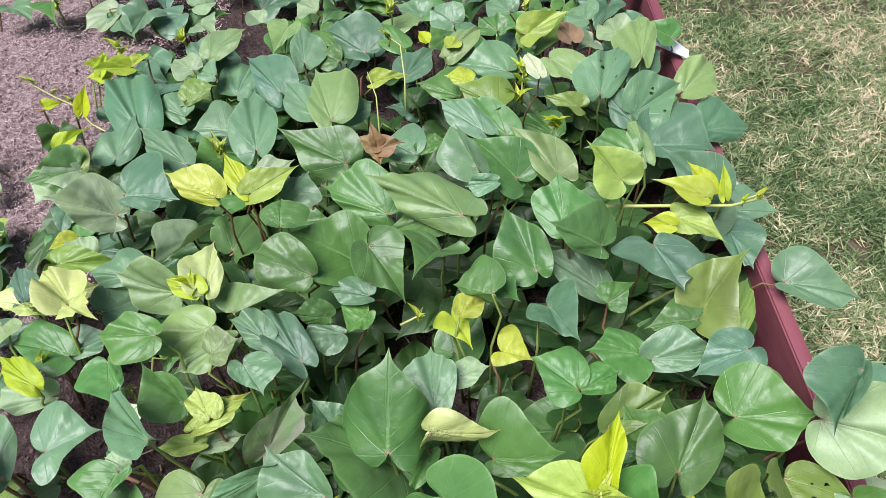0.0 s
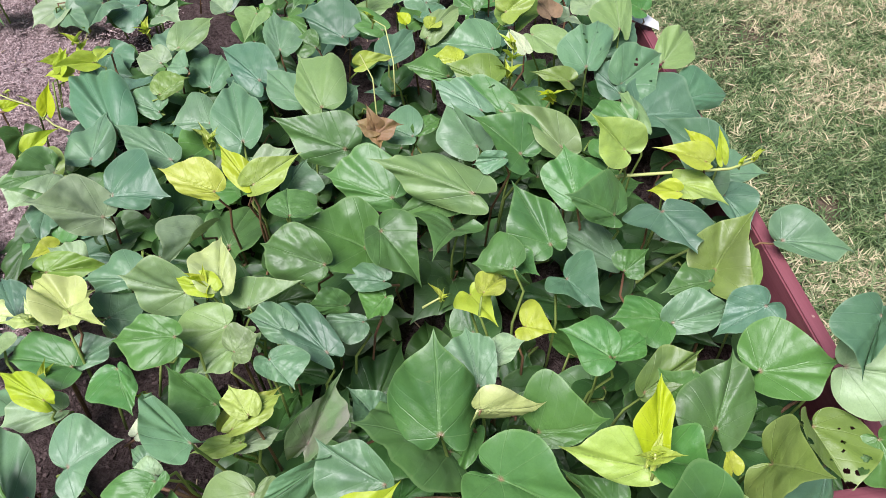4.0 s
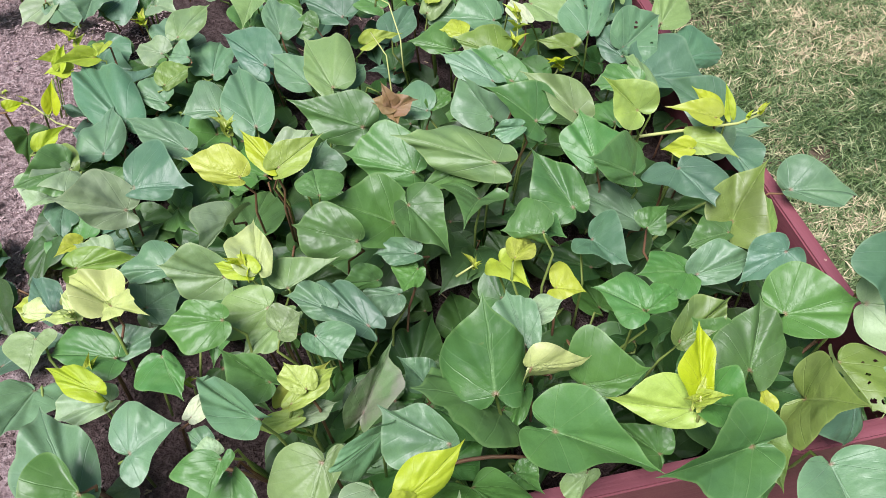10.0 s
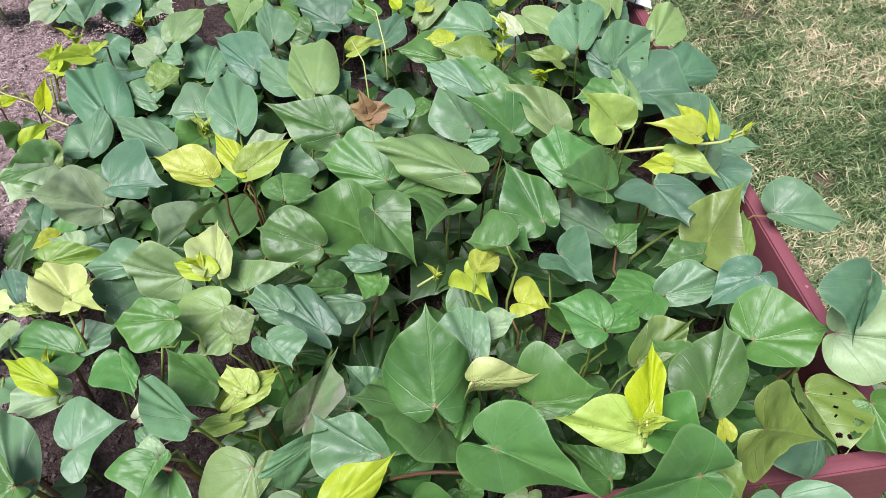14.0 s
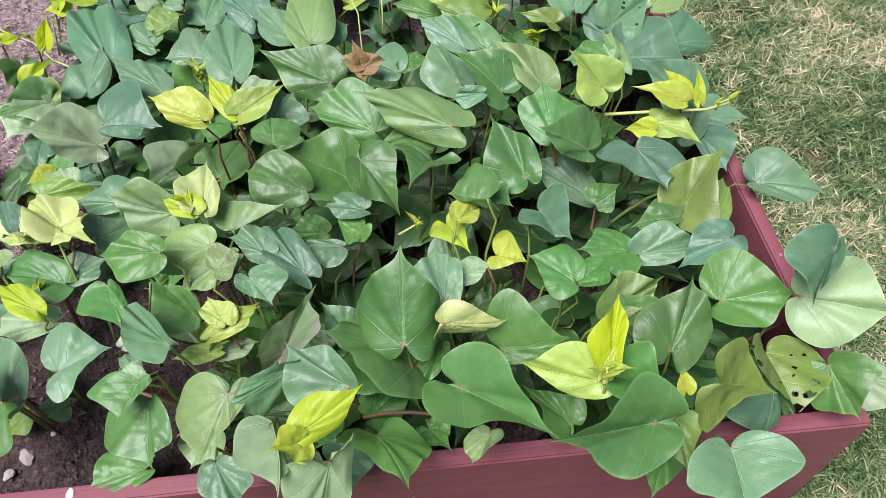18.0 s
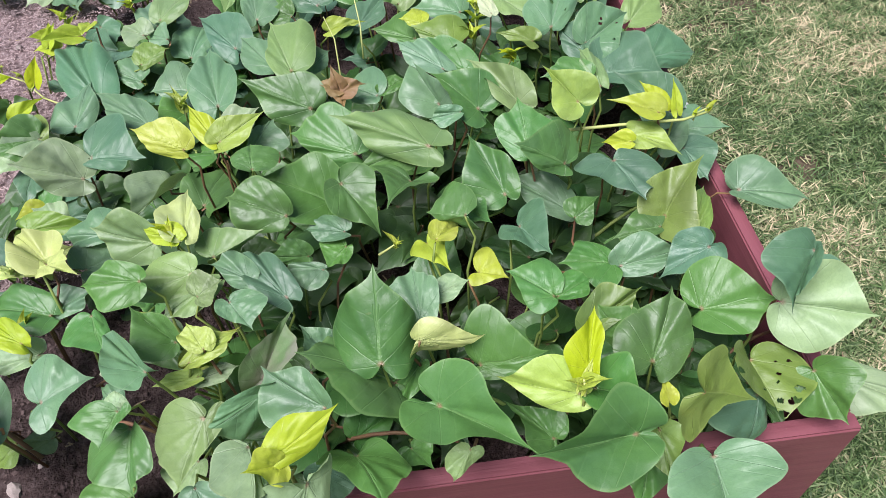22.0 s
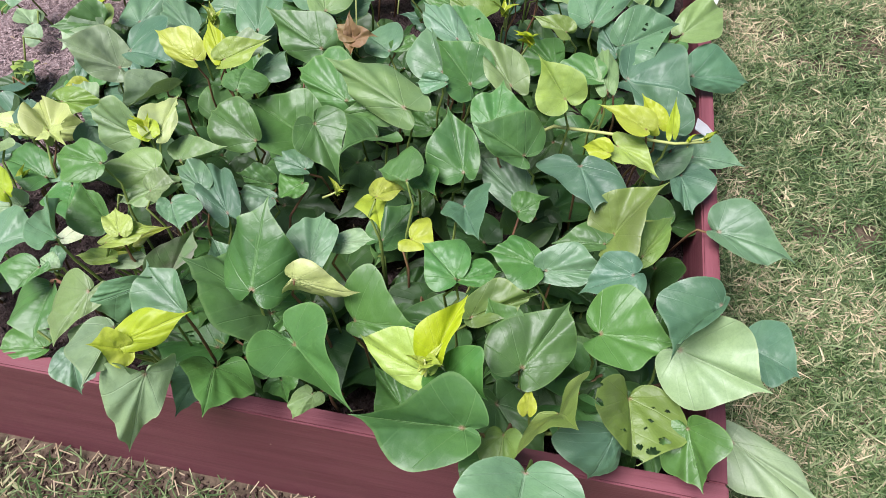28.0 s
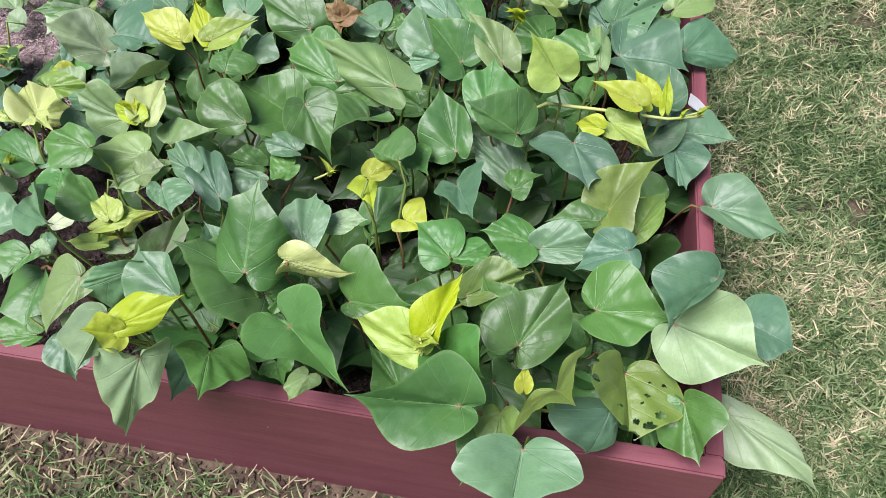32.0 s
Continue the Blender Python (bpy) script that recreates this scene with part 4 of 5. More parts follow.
leaf(-0.280, 0.430, 0.361, -0.335, 0.492, 0.390, 0.026, 0.21, 12, 0.031, 0.20, 46, "m")
leaf(-0.211, 0.402, 0.373, -0.249, 0.432, 0.409, 0.038, 0.10, -6, 0.036, 0.12, 64, "k")
leaf(-0.247, 0.311, 0.359, -0.306, 0.315, 0.396, 0.018, 0.41, -50, 0.052, 0.15, 27, "g")
leaf(-0.316, 0.310, 0.321, -0.349, 0.383, 0.355, 0.041, 0.30, -7, 0.029, 0.34, 31, "g")
leaf(-0.236, 0.296, 0.291, -0.305, 0.347, 0.317, 0.023, 0.52, -13, 0.031, 0.50, 22, "c")
leaf(-0.307, 0.265, 0.311, -0.280, 0.213, 0.318, 0.042, 0.05, 36, 0.028, 0.03, 2, "b")
leaf(-0.426, 0.329, 0.342, -0.455, 0.278, 0.361, 0.034, -0.10, 18, 0.049, 0.09, 19, "g")
leaf(-0.371, 0.256, 0.351, -0.411, 0.282, 0.336, 0.025, -0.10, -96, 0.045, 0.60, 14, "g")
leaf(-0.006, 0.328, 0.258, 0.084, 0.305, 0.252, 0.050, 0.17, 26, 0.032, 0.53, -3, "c")
leaf(-0.038, 0.611, 0.270, 0.046, 0.633, 0.255, 0.049, 0.33, 27, 0.022, 0.56, -50, "b")
leaf(-0.402, 0.000, 0.316, -0.421, -0.020, 0.294, 0.014, 0.06, -49, 0.019, 0.60, -3, "m")
leaf(-0.669, 0.045, 0.270, -0.691, 0.015, 0.266, 0.019, 0.38, -4, 0.027, 0.57, 4, "m")
leaf(-0.746, 0.029, 0.240, -0.800, 0.017, 0.238, 0.016, 0.33, -7, 0.029, 0.60, 7, "g")
leaf(-0.861, 0.254, 0.270, -0.812, 0.273, 0.284, 0.026, 0.36, 22, 0.016, 0.54, -18, "c")
leaf(-0.543, -0.031, 0.360, -0.572, -0.071, 0.274, 0.025, -0.10, -65, 0.039, 0.18, 51, "l")
leaf(-0.507, 0.010, 0.312, -0.480, -0.056, 0.347, 0.041, 0.40, -26, 0.035, -0.10, 16, "g")
leaf(-0.473, 0.064, 0.378, -0.470, 0.129, 0.438, 0.053, 0.36, -25, 0.043, 0.29, -24, "g")
leaf(-0.466, 0.068, 0.335, -0.546, 0.076, 0.395, 0.053, 0.36, 10, 0.047, 0.46, -35, "g")
leaf(-0.283, 0.333, 0.360, -0.286, 0.403, 0.390, 0.035, 0.57, -12, 0.045, 0.35, -6, "g")
leaf(-0.866, 0.077, 0.310, -0.912, 0.179, 0.319, 0.047, 0.44, -1, 0.031, 0.34, -8, "c")
leaf(-0.707, 0.349, 0.356, -0.744, 0.292, 0.361, 0.033, -0.10, 49, 0.038, 0.39, 49, "l")
leaf(-0.859, 0.247, 0.275, -0.940, 0.268, 0.275, 0.032, -0.00, 13, 0.033, 0.56, 16, "g")
leaf(-0.859, 0.458, 0.292, -0.932, 0.450, 0.338, 0.028, 0.28, -36, 0.046, 0.45, 45, "l")
leaf(-0.722, 0.283, 0.339, -0.788, 0.301, 0.357, 0.032, 0.39, -54, 0.035, 0.51, 61, "m")
leaf(-0.962, 0.546, 0.270, -1.004, 0.517, 0.264, 0.018, 0.27, -7, 0.057, 0.60, 7, "l")
leaf(-0.961, 0.538, 0.250, -0.965, 0.474, 0.240, 0.024, 0.55, 1, 0.029, 0.17, -1, "b")
leaf(-0.844, 0.475, 0.310, -0.770, 0.463, 0.310, 0.074, 0.27, 10, 0.019, 0.57, -9, "b")
leaf(-0.783, 0.548, 0.300, -0.867, 0.623, 0.310, 0.028, 0.29, -8, 0.028, 0.40, 8, "c")
leaf(-0.669, 0.696, 0.310, -0.729, 0.775, 0.323, 0.025, 0.15, -8, 0.046, 0.40, 8, "b")
leaf(-0.605, 0.621, 0.320, -0.656, 0.695, 0.332, 0.031, 0.34, -8, 0.038, 0.27, 7, "c")
leaf(-0.574, 0.579, 0.340, -0.603, 0.676, 0.357, 0.026, 0.28, -6, 0.053, 0.60, 5, "m")
leaf(-0.457, 0.501, 0.340, -0.500, 0.531, 0.344, 0.022, 0.43, -9, 0.043, 0.60, 9, "c")
leaf(-0.451, 0.505, 0.340, -0.417, 0.526, 0.345, 0.019, 0.60, 8, 0.012, 0.56, -8, "g")
leaf(-0.344, 0.568, 0.360, -0.401, 0.614, 0.367, 0.018, 0.37, -9, 0.047, 0.24, 10, "o")
leaf(-0.395, 0.623, 0.340, -0.456, 0.657, 0.344, 0.017, 0.42, -10, 0.050, 0.40, 10, "g")
leaf(-0.381, 0.614, 0.370, -0.414, 0.628, 0.372, 0.009, 0.40, -11, 0.027, 0.48, 11, "v")
leaf(-0.337, 0.522, 0.350, -0.421, 0.594, 0.361, 0.028, 0.32, -9, 0.034, 0.42, 9, "g")
leaf(-0.943, 0.282, 0.290, -0.945, 0.236, 0.284, 0.023, -0.04, 1, 0.037, 0.01, -1, "m")
leaf(-0.948, 0.303, 0.310, -0.918, 0.299, 0.310, 0.022, 0.30, 8, 0.008, 0.60, -8, "p")
leaf(-0.935, 0.321, 0.280, -0.966, 0.380, 0.288, 0.017, 0.33, -5, 0.023, 0.45, 5, "b")
leaf(-0.860, 0.187, 0.310, -0.914, 0.225, 0.314, 0.016, 0.26, -7, 0.016, 0.40, 7, "y")
leaf(-0.856, 0.190, 0.280, -0.919, 0.181, 0.277, 0.016, 0.47, -7, 0.030, 0.60, 7, "l")
leaf(-0.717, 0.207, 0.365, -0.779, 0.211, 0.365, 0.032, 0.47, -24, 0.024, 0.51, 24, "g")
leaf(-0.678, 0.236, 0.331, -0.754, 0.216, 0.324, 0.020, 0.36, -35, 0.037, 0.37, 18, "m")
leaf(-0.668, 0.205, 0.330, -0.643, 0.222, 0.333, 0.029, 0.49, 6, 0.020, 0.20, -6, "m")
leaf(-0.796, 0.341, 0.300, -0.859, 0.352, 0.300, 0.021, 0.56, -9, 0.040, 0.40, 9, "c")
leaf(-0.618, 0.426, 0.340, -0.592, 0.467, 0.348, 0.012, 0.47, 3, 0.041, 0.41, -4, "c")
leaf(-0.820, 0.111, 0.310, -0.773, 0.132, 0.314, 0.049, 0.35, 7, 0.033, -0.10, -7, "c")
leaf(-0.802, 0.228, 0.290, -0.781, 0.175, 0.283, 0.014, 0.49, 3, 0.038, 0.28, -4, "g")
leaf(-0.182, 0.326, 0.340, -0.160, 0.266, 0.331, 0.044, 0.60, 4, 0.051, -0.10, -5, "b")
leaf(-0.885, 0.657, 0.270, -0.954, 0.793, 0.296, 0.039, 0.44, -7, 0.048, 0.47, 5, "b")
leaf(-0.909, 0.601, 0.270, -0.899, 0.690, 0.287, 0.043, 0.21, 0, 0.026, 0.43, -1, "c")
leaf(-0.689, 0.577, 0.295, -0.707, 0.698, 0.318, 0.040, 0.32, -3, 0.036, 0.32, 2, "c")
leaf(-0.739, 0.624, 0.295, -0.794, 0.631, 0.296, 0.015, 0.43, -10, 0.059, 0.60, 11, "c")
leaf(-0.133, 0.545, 0.300, -0.040, 0.542, 0.296, 0.082, 0.54, 10, 0.031, 0.45, -10, "b")
leaf(-0.087, 0.414, 0.275, -0.039, 0.471, 0.283, 0.022, 0.53, 8, 0.030, 0.27, -8, "c")
leaf(-0.036, 0.457, 0.255, 0.032, 0.454, 0.252, 0.044, 0.33, 9, 0.018, 0.16, -9, "c")
leaf(-0.053, 0.410, 0.265, -0.037, 0.353, 0.256, 0.041, 0.25, 0, 0.019, 0.55, -1, "b")
leaf(-0.099, 0.247, 0.290, -0.068, 0.308, 0.298, 0.029, 0.36, 6, 0.017, 0.27, -6, "o")
leaf(-0.161, 0.468, 0.340, -0.175, 0.539, 0.354, 0.018, 0.41, -0, 0.018, 0.54, -1, "m")
leaf(-0.173, 0.479, 0.345, -0.236, 0.491, 0.350, 0.016, 0.51, -10, 0.035, 0.52, 10, "g")
leaf(-0.365, 0.516, 0.360, -0.424, 0.574, 0.374, 0.024, 0.48, -6, 0.025, 0.45, 6, "c")
leaf(-0.559, 0.284, 0.282, -0.601, 0.281, 0.297, 0.011, 0.43, -58, 0.022, 0.51, 41, "g")
leaf(-0.511, 0.291, 0.310, -0.558, 0.301, 0.313, 0.017, 0.45, -9, 0.023, 0.60, 9, "c")
leaf(-0.511, 0.276, 0.300, -0.535, 0.249, 0.297, 0.014, 0.42, -8, 0.031, 0.23, 8, "g")
leaf(-0.538, 0.246, 0.300, -0.585, 0.249, 0.302, 0.027, 0.28, -9, 0.012, 0.60, 9, "c")
leaf(-0.577, 0.205, 0.310, -0.635, 0.271, 0.323, 0.022, 0.38, -5, 0.025, 0.52, 4, "b")
leaf(-0.617, 0.228, 0.320, -0.662, 0.255, 0.326, 0.016, 0.16, -7, 0.025, 0.60, 7, "c")
leaf(-0.656, 0.234, 0.315, -0.713, 0.195, 0.311, 0.021, 0.53, -9, 0.018, 0.52, 9, "m")
leaf(-0.631, 0.187, 0.336, -0.607, 0.155, 0.329, 0.033, 0.60, 10, 0.017, 0.08, -5, "c")
leaf(-0.439, 0.088, 0.330, -0.472, 0.045, 0.324, 0.014, 0.41, -5, 0.020, 0.44, 4, "g")
leaf(-0.942, 0.550, 0.288, -0.991, 0.576, 0.291, 0.014, 0.28, -9, 0.041, 0.50, 9, "o")
leaf(-0.564, 0.606, 0.312, -0.522, 0.649, 0.321, 0.045, 0.47, 6, 0.017, 0.52, -6, "c")
leaf(-0.762, 0.769, 0.255, -0.747, 0.843, 0.266, 0.046, 0.60, 1, 0.029, 0.58, -13, "c")
leaf(-0.144, 0.602, 0.314, -0.069, 0.654, 0.328, 0.046, 0.42, 34, 0.057, -0.06, -9, "c", "pierced")
leaf(-0.061, 0.659, 0.306, -0.002, 0.720, 0.319, 0.031, 0.53, 27, 0.035, 0.44, -24, "m")
leaf(-0.643, 0.788, 0.300, -0.652, 0.874, 0.319, 0.022, 0.39, -2, 0.040, 0.21, 1, "c")
leaf(-0.542, 0.792, 0.310, -0.615, 0.855, 0.324, 0.024, 0.31, -10, 0.061, 0.45, 10, "b")
leaf(-0.478, 0.796, 0.315, -0.533, 0.854, 0.328, 0.028, 0.36, -9, 0.024, 0.40, 9, "g")
leaf(-0.517, 0.851, 0.310, -0.446, 0.880, 0.317, 0.024, 0.53, 12, 0.023, 0.47, -12, "m")
leaf(-0.475, 0.704, 0.320, -0.430, 0.766, 0.333, 0.035, 0.38, 7, 0.027, 0.40, -7, "b")
leaf(-0.411, 0.755, 0.320, -0.350, 0.821, 0.335, 0.023, 0.47, 8, 0.023, 0.43, -9, "m")
leaf(-0.320, 0.687, 0.335, -0.393, 0.707, 0.339, 0.028, 0.31, -11, 0.056, 0.44, 12, "c")
leaf(-0.267, 0.764, 0.330, -0.214, 0.836, 0.346, 0.045, 0.22, 7, 0.023, 0.32, -9, "o")
leaf(-0.252, 0.724, 0.330, -0.211, 0.670, 0.319, 0.039, 0.44, 7, 0.027, 0.43, -7, "m")
leaf(-0.275, 0.668, 0.340, -0.289, 0.716, 0.350, 0.019, 0.59, -4, 0.013, 0.33, 3, "w")
leaf(-0.191, 0.630, 0.330, -0.148, 0.727, 0.351, 0.049, 0.24, 4, 0.027, 0.57, -6, "c", "pierced")
leaf(-0.106, 0.742, 0.315, -0.094, 0.835, 0.336, 0.048, 0.26, 1, 0.024, 0.52, -3, "m")
leaf(-0.151, 0.588, 0.310, -0.184, 0.650, 0.323, 0.022, 0.23, -5, 0.039, 0.60, 5, "b")
leaf(-0.123, 0.736, 0.285, -0.060, 0.792, 0.297, 0.026, 0.46, 9, 0.031, 0.40, -9, "b")
leaf(-0.827, 0.695, 0.270, -0.880, 0.732, 0.278, 0.018, 0.20, -9, 0.041, 0.60, 10, "c")
leaf(-0.825, 0.719, 0.285, -0.784, 0.751, 0.292, 0.033, 0.55, 9, 0.014, 0.57, -9, "o")
leaf(-0.804, 0.818, 0.300, -0.752, 0.877, 0.313, 0.035, 0.42, 8, 0.024, 0.44, -8, "m")
leaf(-0.814, 0.826, 0.285, -0.818, 0.886, 0.298, 0.037, 0.48, -1, 0.015, 0.39, 0, "c")
leaf(-1.056, 1.088, 0.240, -1.117, 1.042, 0.230, 0.032, 0.60, -10, 0.050, 0.55, 10, "l")
leaf(-1.056, 1.069, 0.240, -1.010, 1.010, 0.227, 0.037, 0.60, 8, 0.028, 0.25, -8, "c")
leaf(-0.907, 1.014, 0.270, -0.961, 0.975, 0.261, 0.045, 0.60, -10, 0.034, 0.38, 10, "b")
leaf(-0.684, 0.902, 0.300, -0.705, 0.840, 0.287, 0.023, -0.03, -4, 0.039, -0.03, 4, "m")
leaf(-0.592, 0.007, 0.365, -0.579, -0.059, 0.380, 0.017, 0.50, -92, 0.038, 0.36, -13, "l")
leaf(-0.651, -0.004, 0.320, -0.632, -0.038, 0.300, 0.024, 0.60, 32, 0.023, 0.34, 11, "c")
leaf(-0.040, 0.130, 0.377, -0.083, 0.076, 0.364, 0.018, 0.58, 71, 0.046, 0.49, 20, "b")
leaf(-0.211, 0.067, 0.314, -0.174, 0.133, 0.343, 0.047, 0.15, 24, 0.034, 0.44, -18, "g")
leaf(-0.725, 0.072, 0.340, -0.739, 0.039, 0.335, 0.011, -0.10, -2, 0.041, 0.60, 2, "g")
leaf(-0.679, 0.076, 0.395, -0.749, 0.159, 0.350, 0.029, 0.17, 16, 0.029, 0.29, 74, "c")
leaf(-0.771, 0.151, 0.285, -0.748, 0.173, 0.289, 0.012, 0.48, 4, 0.015, 0.58, -5, "w")
leaf(-0.737, 0.092, 0.310, -0.760, 0.103, 0.311, 0.006, 0.42, -7, 0.014, 0.60, 7, "l")
leaf(-0.751, 0.108, 0.290, -0.773, 0.132, 0.293, 0.009, 0.27, -6, 0.016, 0.60, 6, "c")


# lower leaves in the canopy's shade; tone d has shade in its colour
low = random.Random(21)


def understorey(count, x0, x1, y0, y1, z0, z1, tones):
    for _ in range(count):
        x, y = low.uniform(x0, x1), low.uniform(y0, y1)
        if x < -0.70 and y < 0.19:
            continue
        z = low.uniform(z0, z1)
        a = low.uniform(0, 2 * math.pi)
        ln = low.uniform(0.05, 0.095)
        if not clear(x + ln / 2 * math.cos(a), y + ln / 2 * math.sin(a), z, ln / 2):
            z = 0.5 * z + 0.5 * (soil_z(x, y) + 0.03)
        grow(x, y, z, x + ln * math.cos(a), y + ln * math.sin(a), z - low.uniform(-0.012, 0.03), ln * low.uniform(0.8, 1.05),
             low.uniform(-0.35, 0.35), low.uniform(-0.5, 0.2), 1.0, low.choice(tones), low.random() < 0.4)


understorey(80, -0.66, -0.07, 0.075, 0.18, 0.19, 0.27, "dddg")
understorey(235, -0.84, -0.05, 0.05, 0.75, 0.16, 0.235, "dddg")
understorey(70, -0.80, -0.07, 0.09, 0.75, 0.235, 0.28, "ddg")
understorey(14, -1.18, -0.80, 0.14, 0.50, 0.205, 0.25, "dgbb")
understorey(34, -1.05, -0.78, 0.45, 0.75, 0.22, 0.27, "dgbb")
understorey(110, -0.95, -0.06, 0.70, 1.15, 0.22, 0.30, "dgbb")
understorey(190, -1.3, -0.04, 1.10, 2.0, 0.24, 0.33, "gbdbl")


# ---- growing shoots and vines ----
def vine(points, r0, r1, material, label):
    """A stem through points, as a part of the plant nearest to its start."""
    plant = nearest(points[0][0], points[0][1])
    v, f = tube([Vector(p) - plant.location for p in points], r0, r1, 7)
    ob = new("stem", mesh_from("stem", v, f, material))
    ob.parent = plant
    return tagged(ob, label)


def shoot(x, y, z, count, size, tone, seed, lean=(0.0, 0.0), stem=0.04):
    """A growing tip: a short stem with folded young leaves round it."""
    rr = random.Random(seed)
    top = Vector((x, y, z))
    foot = top - Vector((lean[0], lean[1], stem))
    vine([foot, foot.lerp(top, 0.5) + Vector((0.002, 0.001, 0)), top], 0.0016, 0.0009, STEM_PALE, "pale lime shoot stem")
    for i in range(count):
        a = rr.uniform(0, 6.28)
        ln = size * rr.uniform(0.5, 1.1)
        b = top - Vector((0, 0, stem * rr.uniform(0, 0.45)))
        rise = rr.uniform(0.3, 1.3)
        t = b + Vector((math.cos(a), math.sin(a), rise)).normalized() * ln
        grow(b.x, b.y, b.z, t.x, t.y, t.z, ln * rr.uniform(0.3, 0.55), -math.cos(a) * rise, -math.sin(a) * rise, 1, tone, False)


# the runner that hangs out over the side board, with lime leaves and a bud at its end
vine([(-0.26, 0.41, 0.29), (-0.22, 0.405, 0.326), (-0.154, 0.392, 0.336), (-0.076, 0.387, 0.337), (-0.035, 0.398, 0.337)], 0.0026, 0.0016, STEM_PALE, "pale lime runner with small young leaves")
shoot(-0.040, 0.398, 0.343, 4, 0.028, "y", 31, (0.014, -0.004), 0.012)
shoot(-0.060, 0.392, 0.340, 2, 0.022, "y", 32, (0, 0), 0.01)
# two tall thin stems above the canopy, one with bronze young leaves at its foot
vine([(-0.505, 0.505, 0.33), (-0.500, 0.505, 0.375), (-0.500, 0.521, 0.42), (-0.513, 0.567, 0.425)], 0.0012, 0.0007, STEM_PALE, "thin pale stem above the leaves")
vine([(-0.472, 0.604, 0.33), (-0.470, 0.625, 0.37), (-0.476, 0.680, 0.392), (-0.495, 0.70, 0.395)], 0.0012, 0.0007, STEM_PALE, "thin pale stem above the leaves")
grow(-0.503, 0.492, 0.362, -0.535, 0.500, 0.372, 0.030, 0.2, -0.4, 0.9, "r", False)
grow(-0.501, 0.488, 0.360, -0.468, 0.495, 0.366, 0.036, -0.2, -0.4, 0.9, "r", False)
grow(-0.503, 0.492, 0.364, -0.512, 0.515, 0.388, 0.026, 0.0, -0.8, 0.6, "r", False)
grow(-0.502, 0.490, 0.360, -0.500, 0.466, 0.352, 0.030, 0.0, -0.2, 1.0, "r", False)
# growing tips
shoot(-0.269, 0.527, 0.366, 7, 0.026, "y", 33, (0.01, 0.0), 0.03)
shoot(-0.308, 0.606, 0.400, 6, 0.030, "y", 34, (0.004, 0.01), 0.075)
shoot(-0.314, 0.595, 0.362, 3, 0.036, "v", 35, (0.0, 0.0), 0.03)
shoot(-0.714, 0.509, 0.366, 5, 0.032, "v", 36, (0.0, 0.0), 0.04)
shoot(-0.494, 0.700, 0.398, 4, 0.022, "v", 37, (0.0, 0.0), 0.02)
shoot(-0.500, 0.850, 0.362, 5, 0.034, "v", 38, (0.0, 0.0), 0.05)
shoot(-0.994, 0.837, 0.285, 9, 0.030, "v", 39, (0.02, 0.0), 0.05)
shoot(-0.975, 0.865, 0.300, 6, 0.026, "y", 40, (0.0, 0.0), 0.05)
shoot(-1.016, 1.030, 0.225, 4, 0.026, "v", 41, (0.02, 0.0), 0.03)
shoot(-0.860, 0.866, 0.310, 6, 0.032, "y", 42, (0.0, 0.0), 0.05)
shoot(-1.223, 1.165, 0.215, 4, 0.024, "v", 43, (0.0, 0.0), 0.02)
shoot(-0.782, 0.206, 0.268, 4, 0.018, "v", 44, (0.0, 0.0), 0.035)
shoot(-0.277, 0.866, 0.345, 4, 0.030, "v", 45, (0.0, 0.0), 0.04)
shoot(-0.896, 0.290, 0.318, 6, 0.034, "p", 46, (0.0, 0.0), 0.035)
shoot(-1.068, 0.712, 0.235, 4, 0.024, "y", 47, (0.01, 0.0), 0.03)
shoot(-0.884, 0.233, 0.280, 4, 0.026, "v", 48, (0.01, 0.0), 0.02)
shoot(-0.642, 0.117, 0.340, 3, 0.030, "v", 49, (0.0, 0.0), 0.03)
shoot(-0.296, 0.026, 0.372, 5, 0.032, "v", 50, (0.0, 0.01), 0.03)
shoot(-0.696, 0.275, 0.362, 6, 0.026, "y", 51, (0.0, 0.0), 0.03)
shoot(-0.452, 0.245, 0.330, 5, 0.022, "v", 52, (0.02, 0.0), 0.015)
# a runner that creeps out over the bare soil
vine([(-0.99, 0.74, 0.215), (-1.027, 0.773, 0.206), (-1.07, 0.82, 0.212), (-1.12, 0.855, 0.208), (-1.175, 0.891, 0.214)], 0.0017, 0.0010, STEM_PALE, "thin runner creeping over the soil")
for sx, sy, ss in ((-1.17, 0.89, 1), (-1.12, 0.858, 2), (-1.075, 0.825, 3)):
    shoot(sx, sy, 0.222, 2, 0.030, "v", 60 + ss, (0.0, 0.0), 0.012)
# thicker stems low between the leaves
for i, (sx, sy, ex, ey) in enumerate(((-0.20, 0.05, -0.10, 0.16), (-0.24, 0.06, -0.06, 0.05), (-0.14, 0.10, -0.02, 0.15), (-0.30, 0.06, -0.42, 0.12), (-0.55, 0.08, -0.40, 0.05), (-0.62, 0.20, -0.66, 0.33), (-0.80, 0.12, -0.70, 0.08), (-0.22, 0.32, -0.05, 0.38), (-0.85, 0.09, -0.95, 0.16))):
    vine(bend((sx, sy, soil_z(sx, sy) + 0.03), (ex, ey, soil_z(ex, ey) + 0.07), 0.03), 0.0026, 0.0018, (STEM_RED, STEM)[i % 2], "low trailing stem")



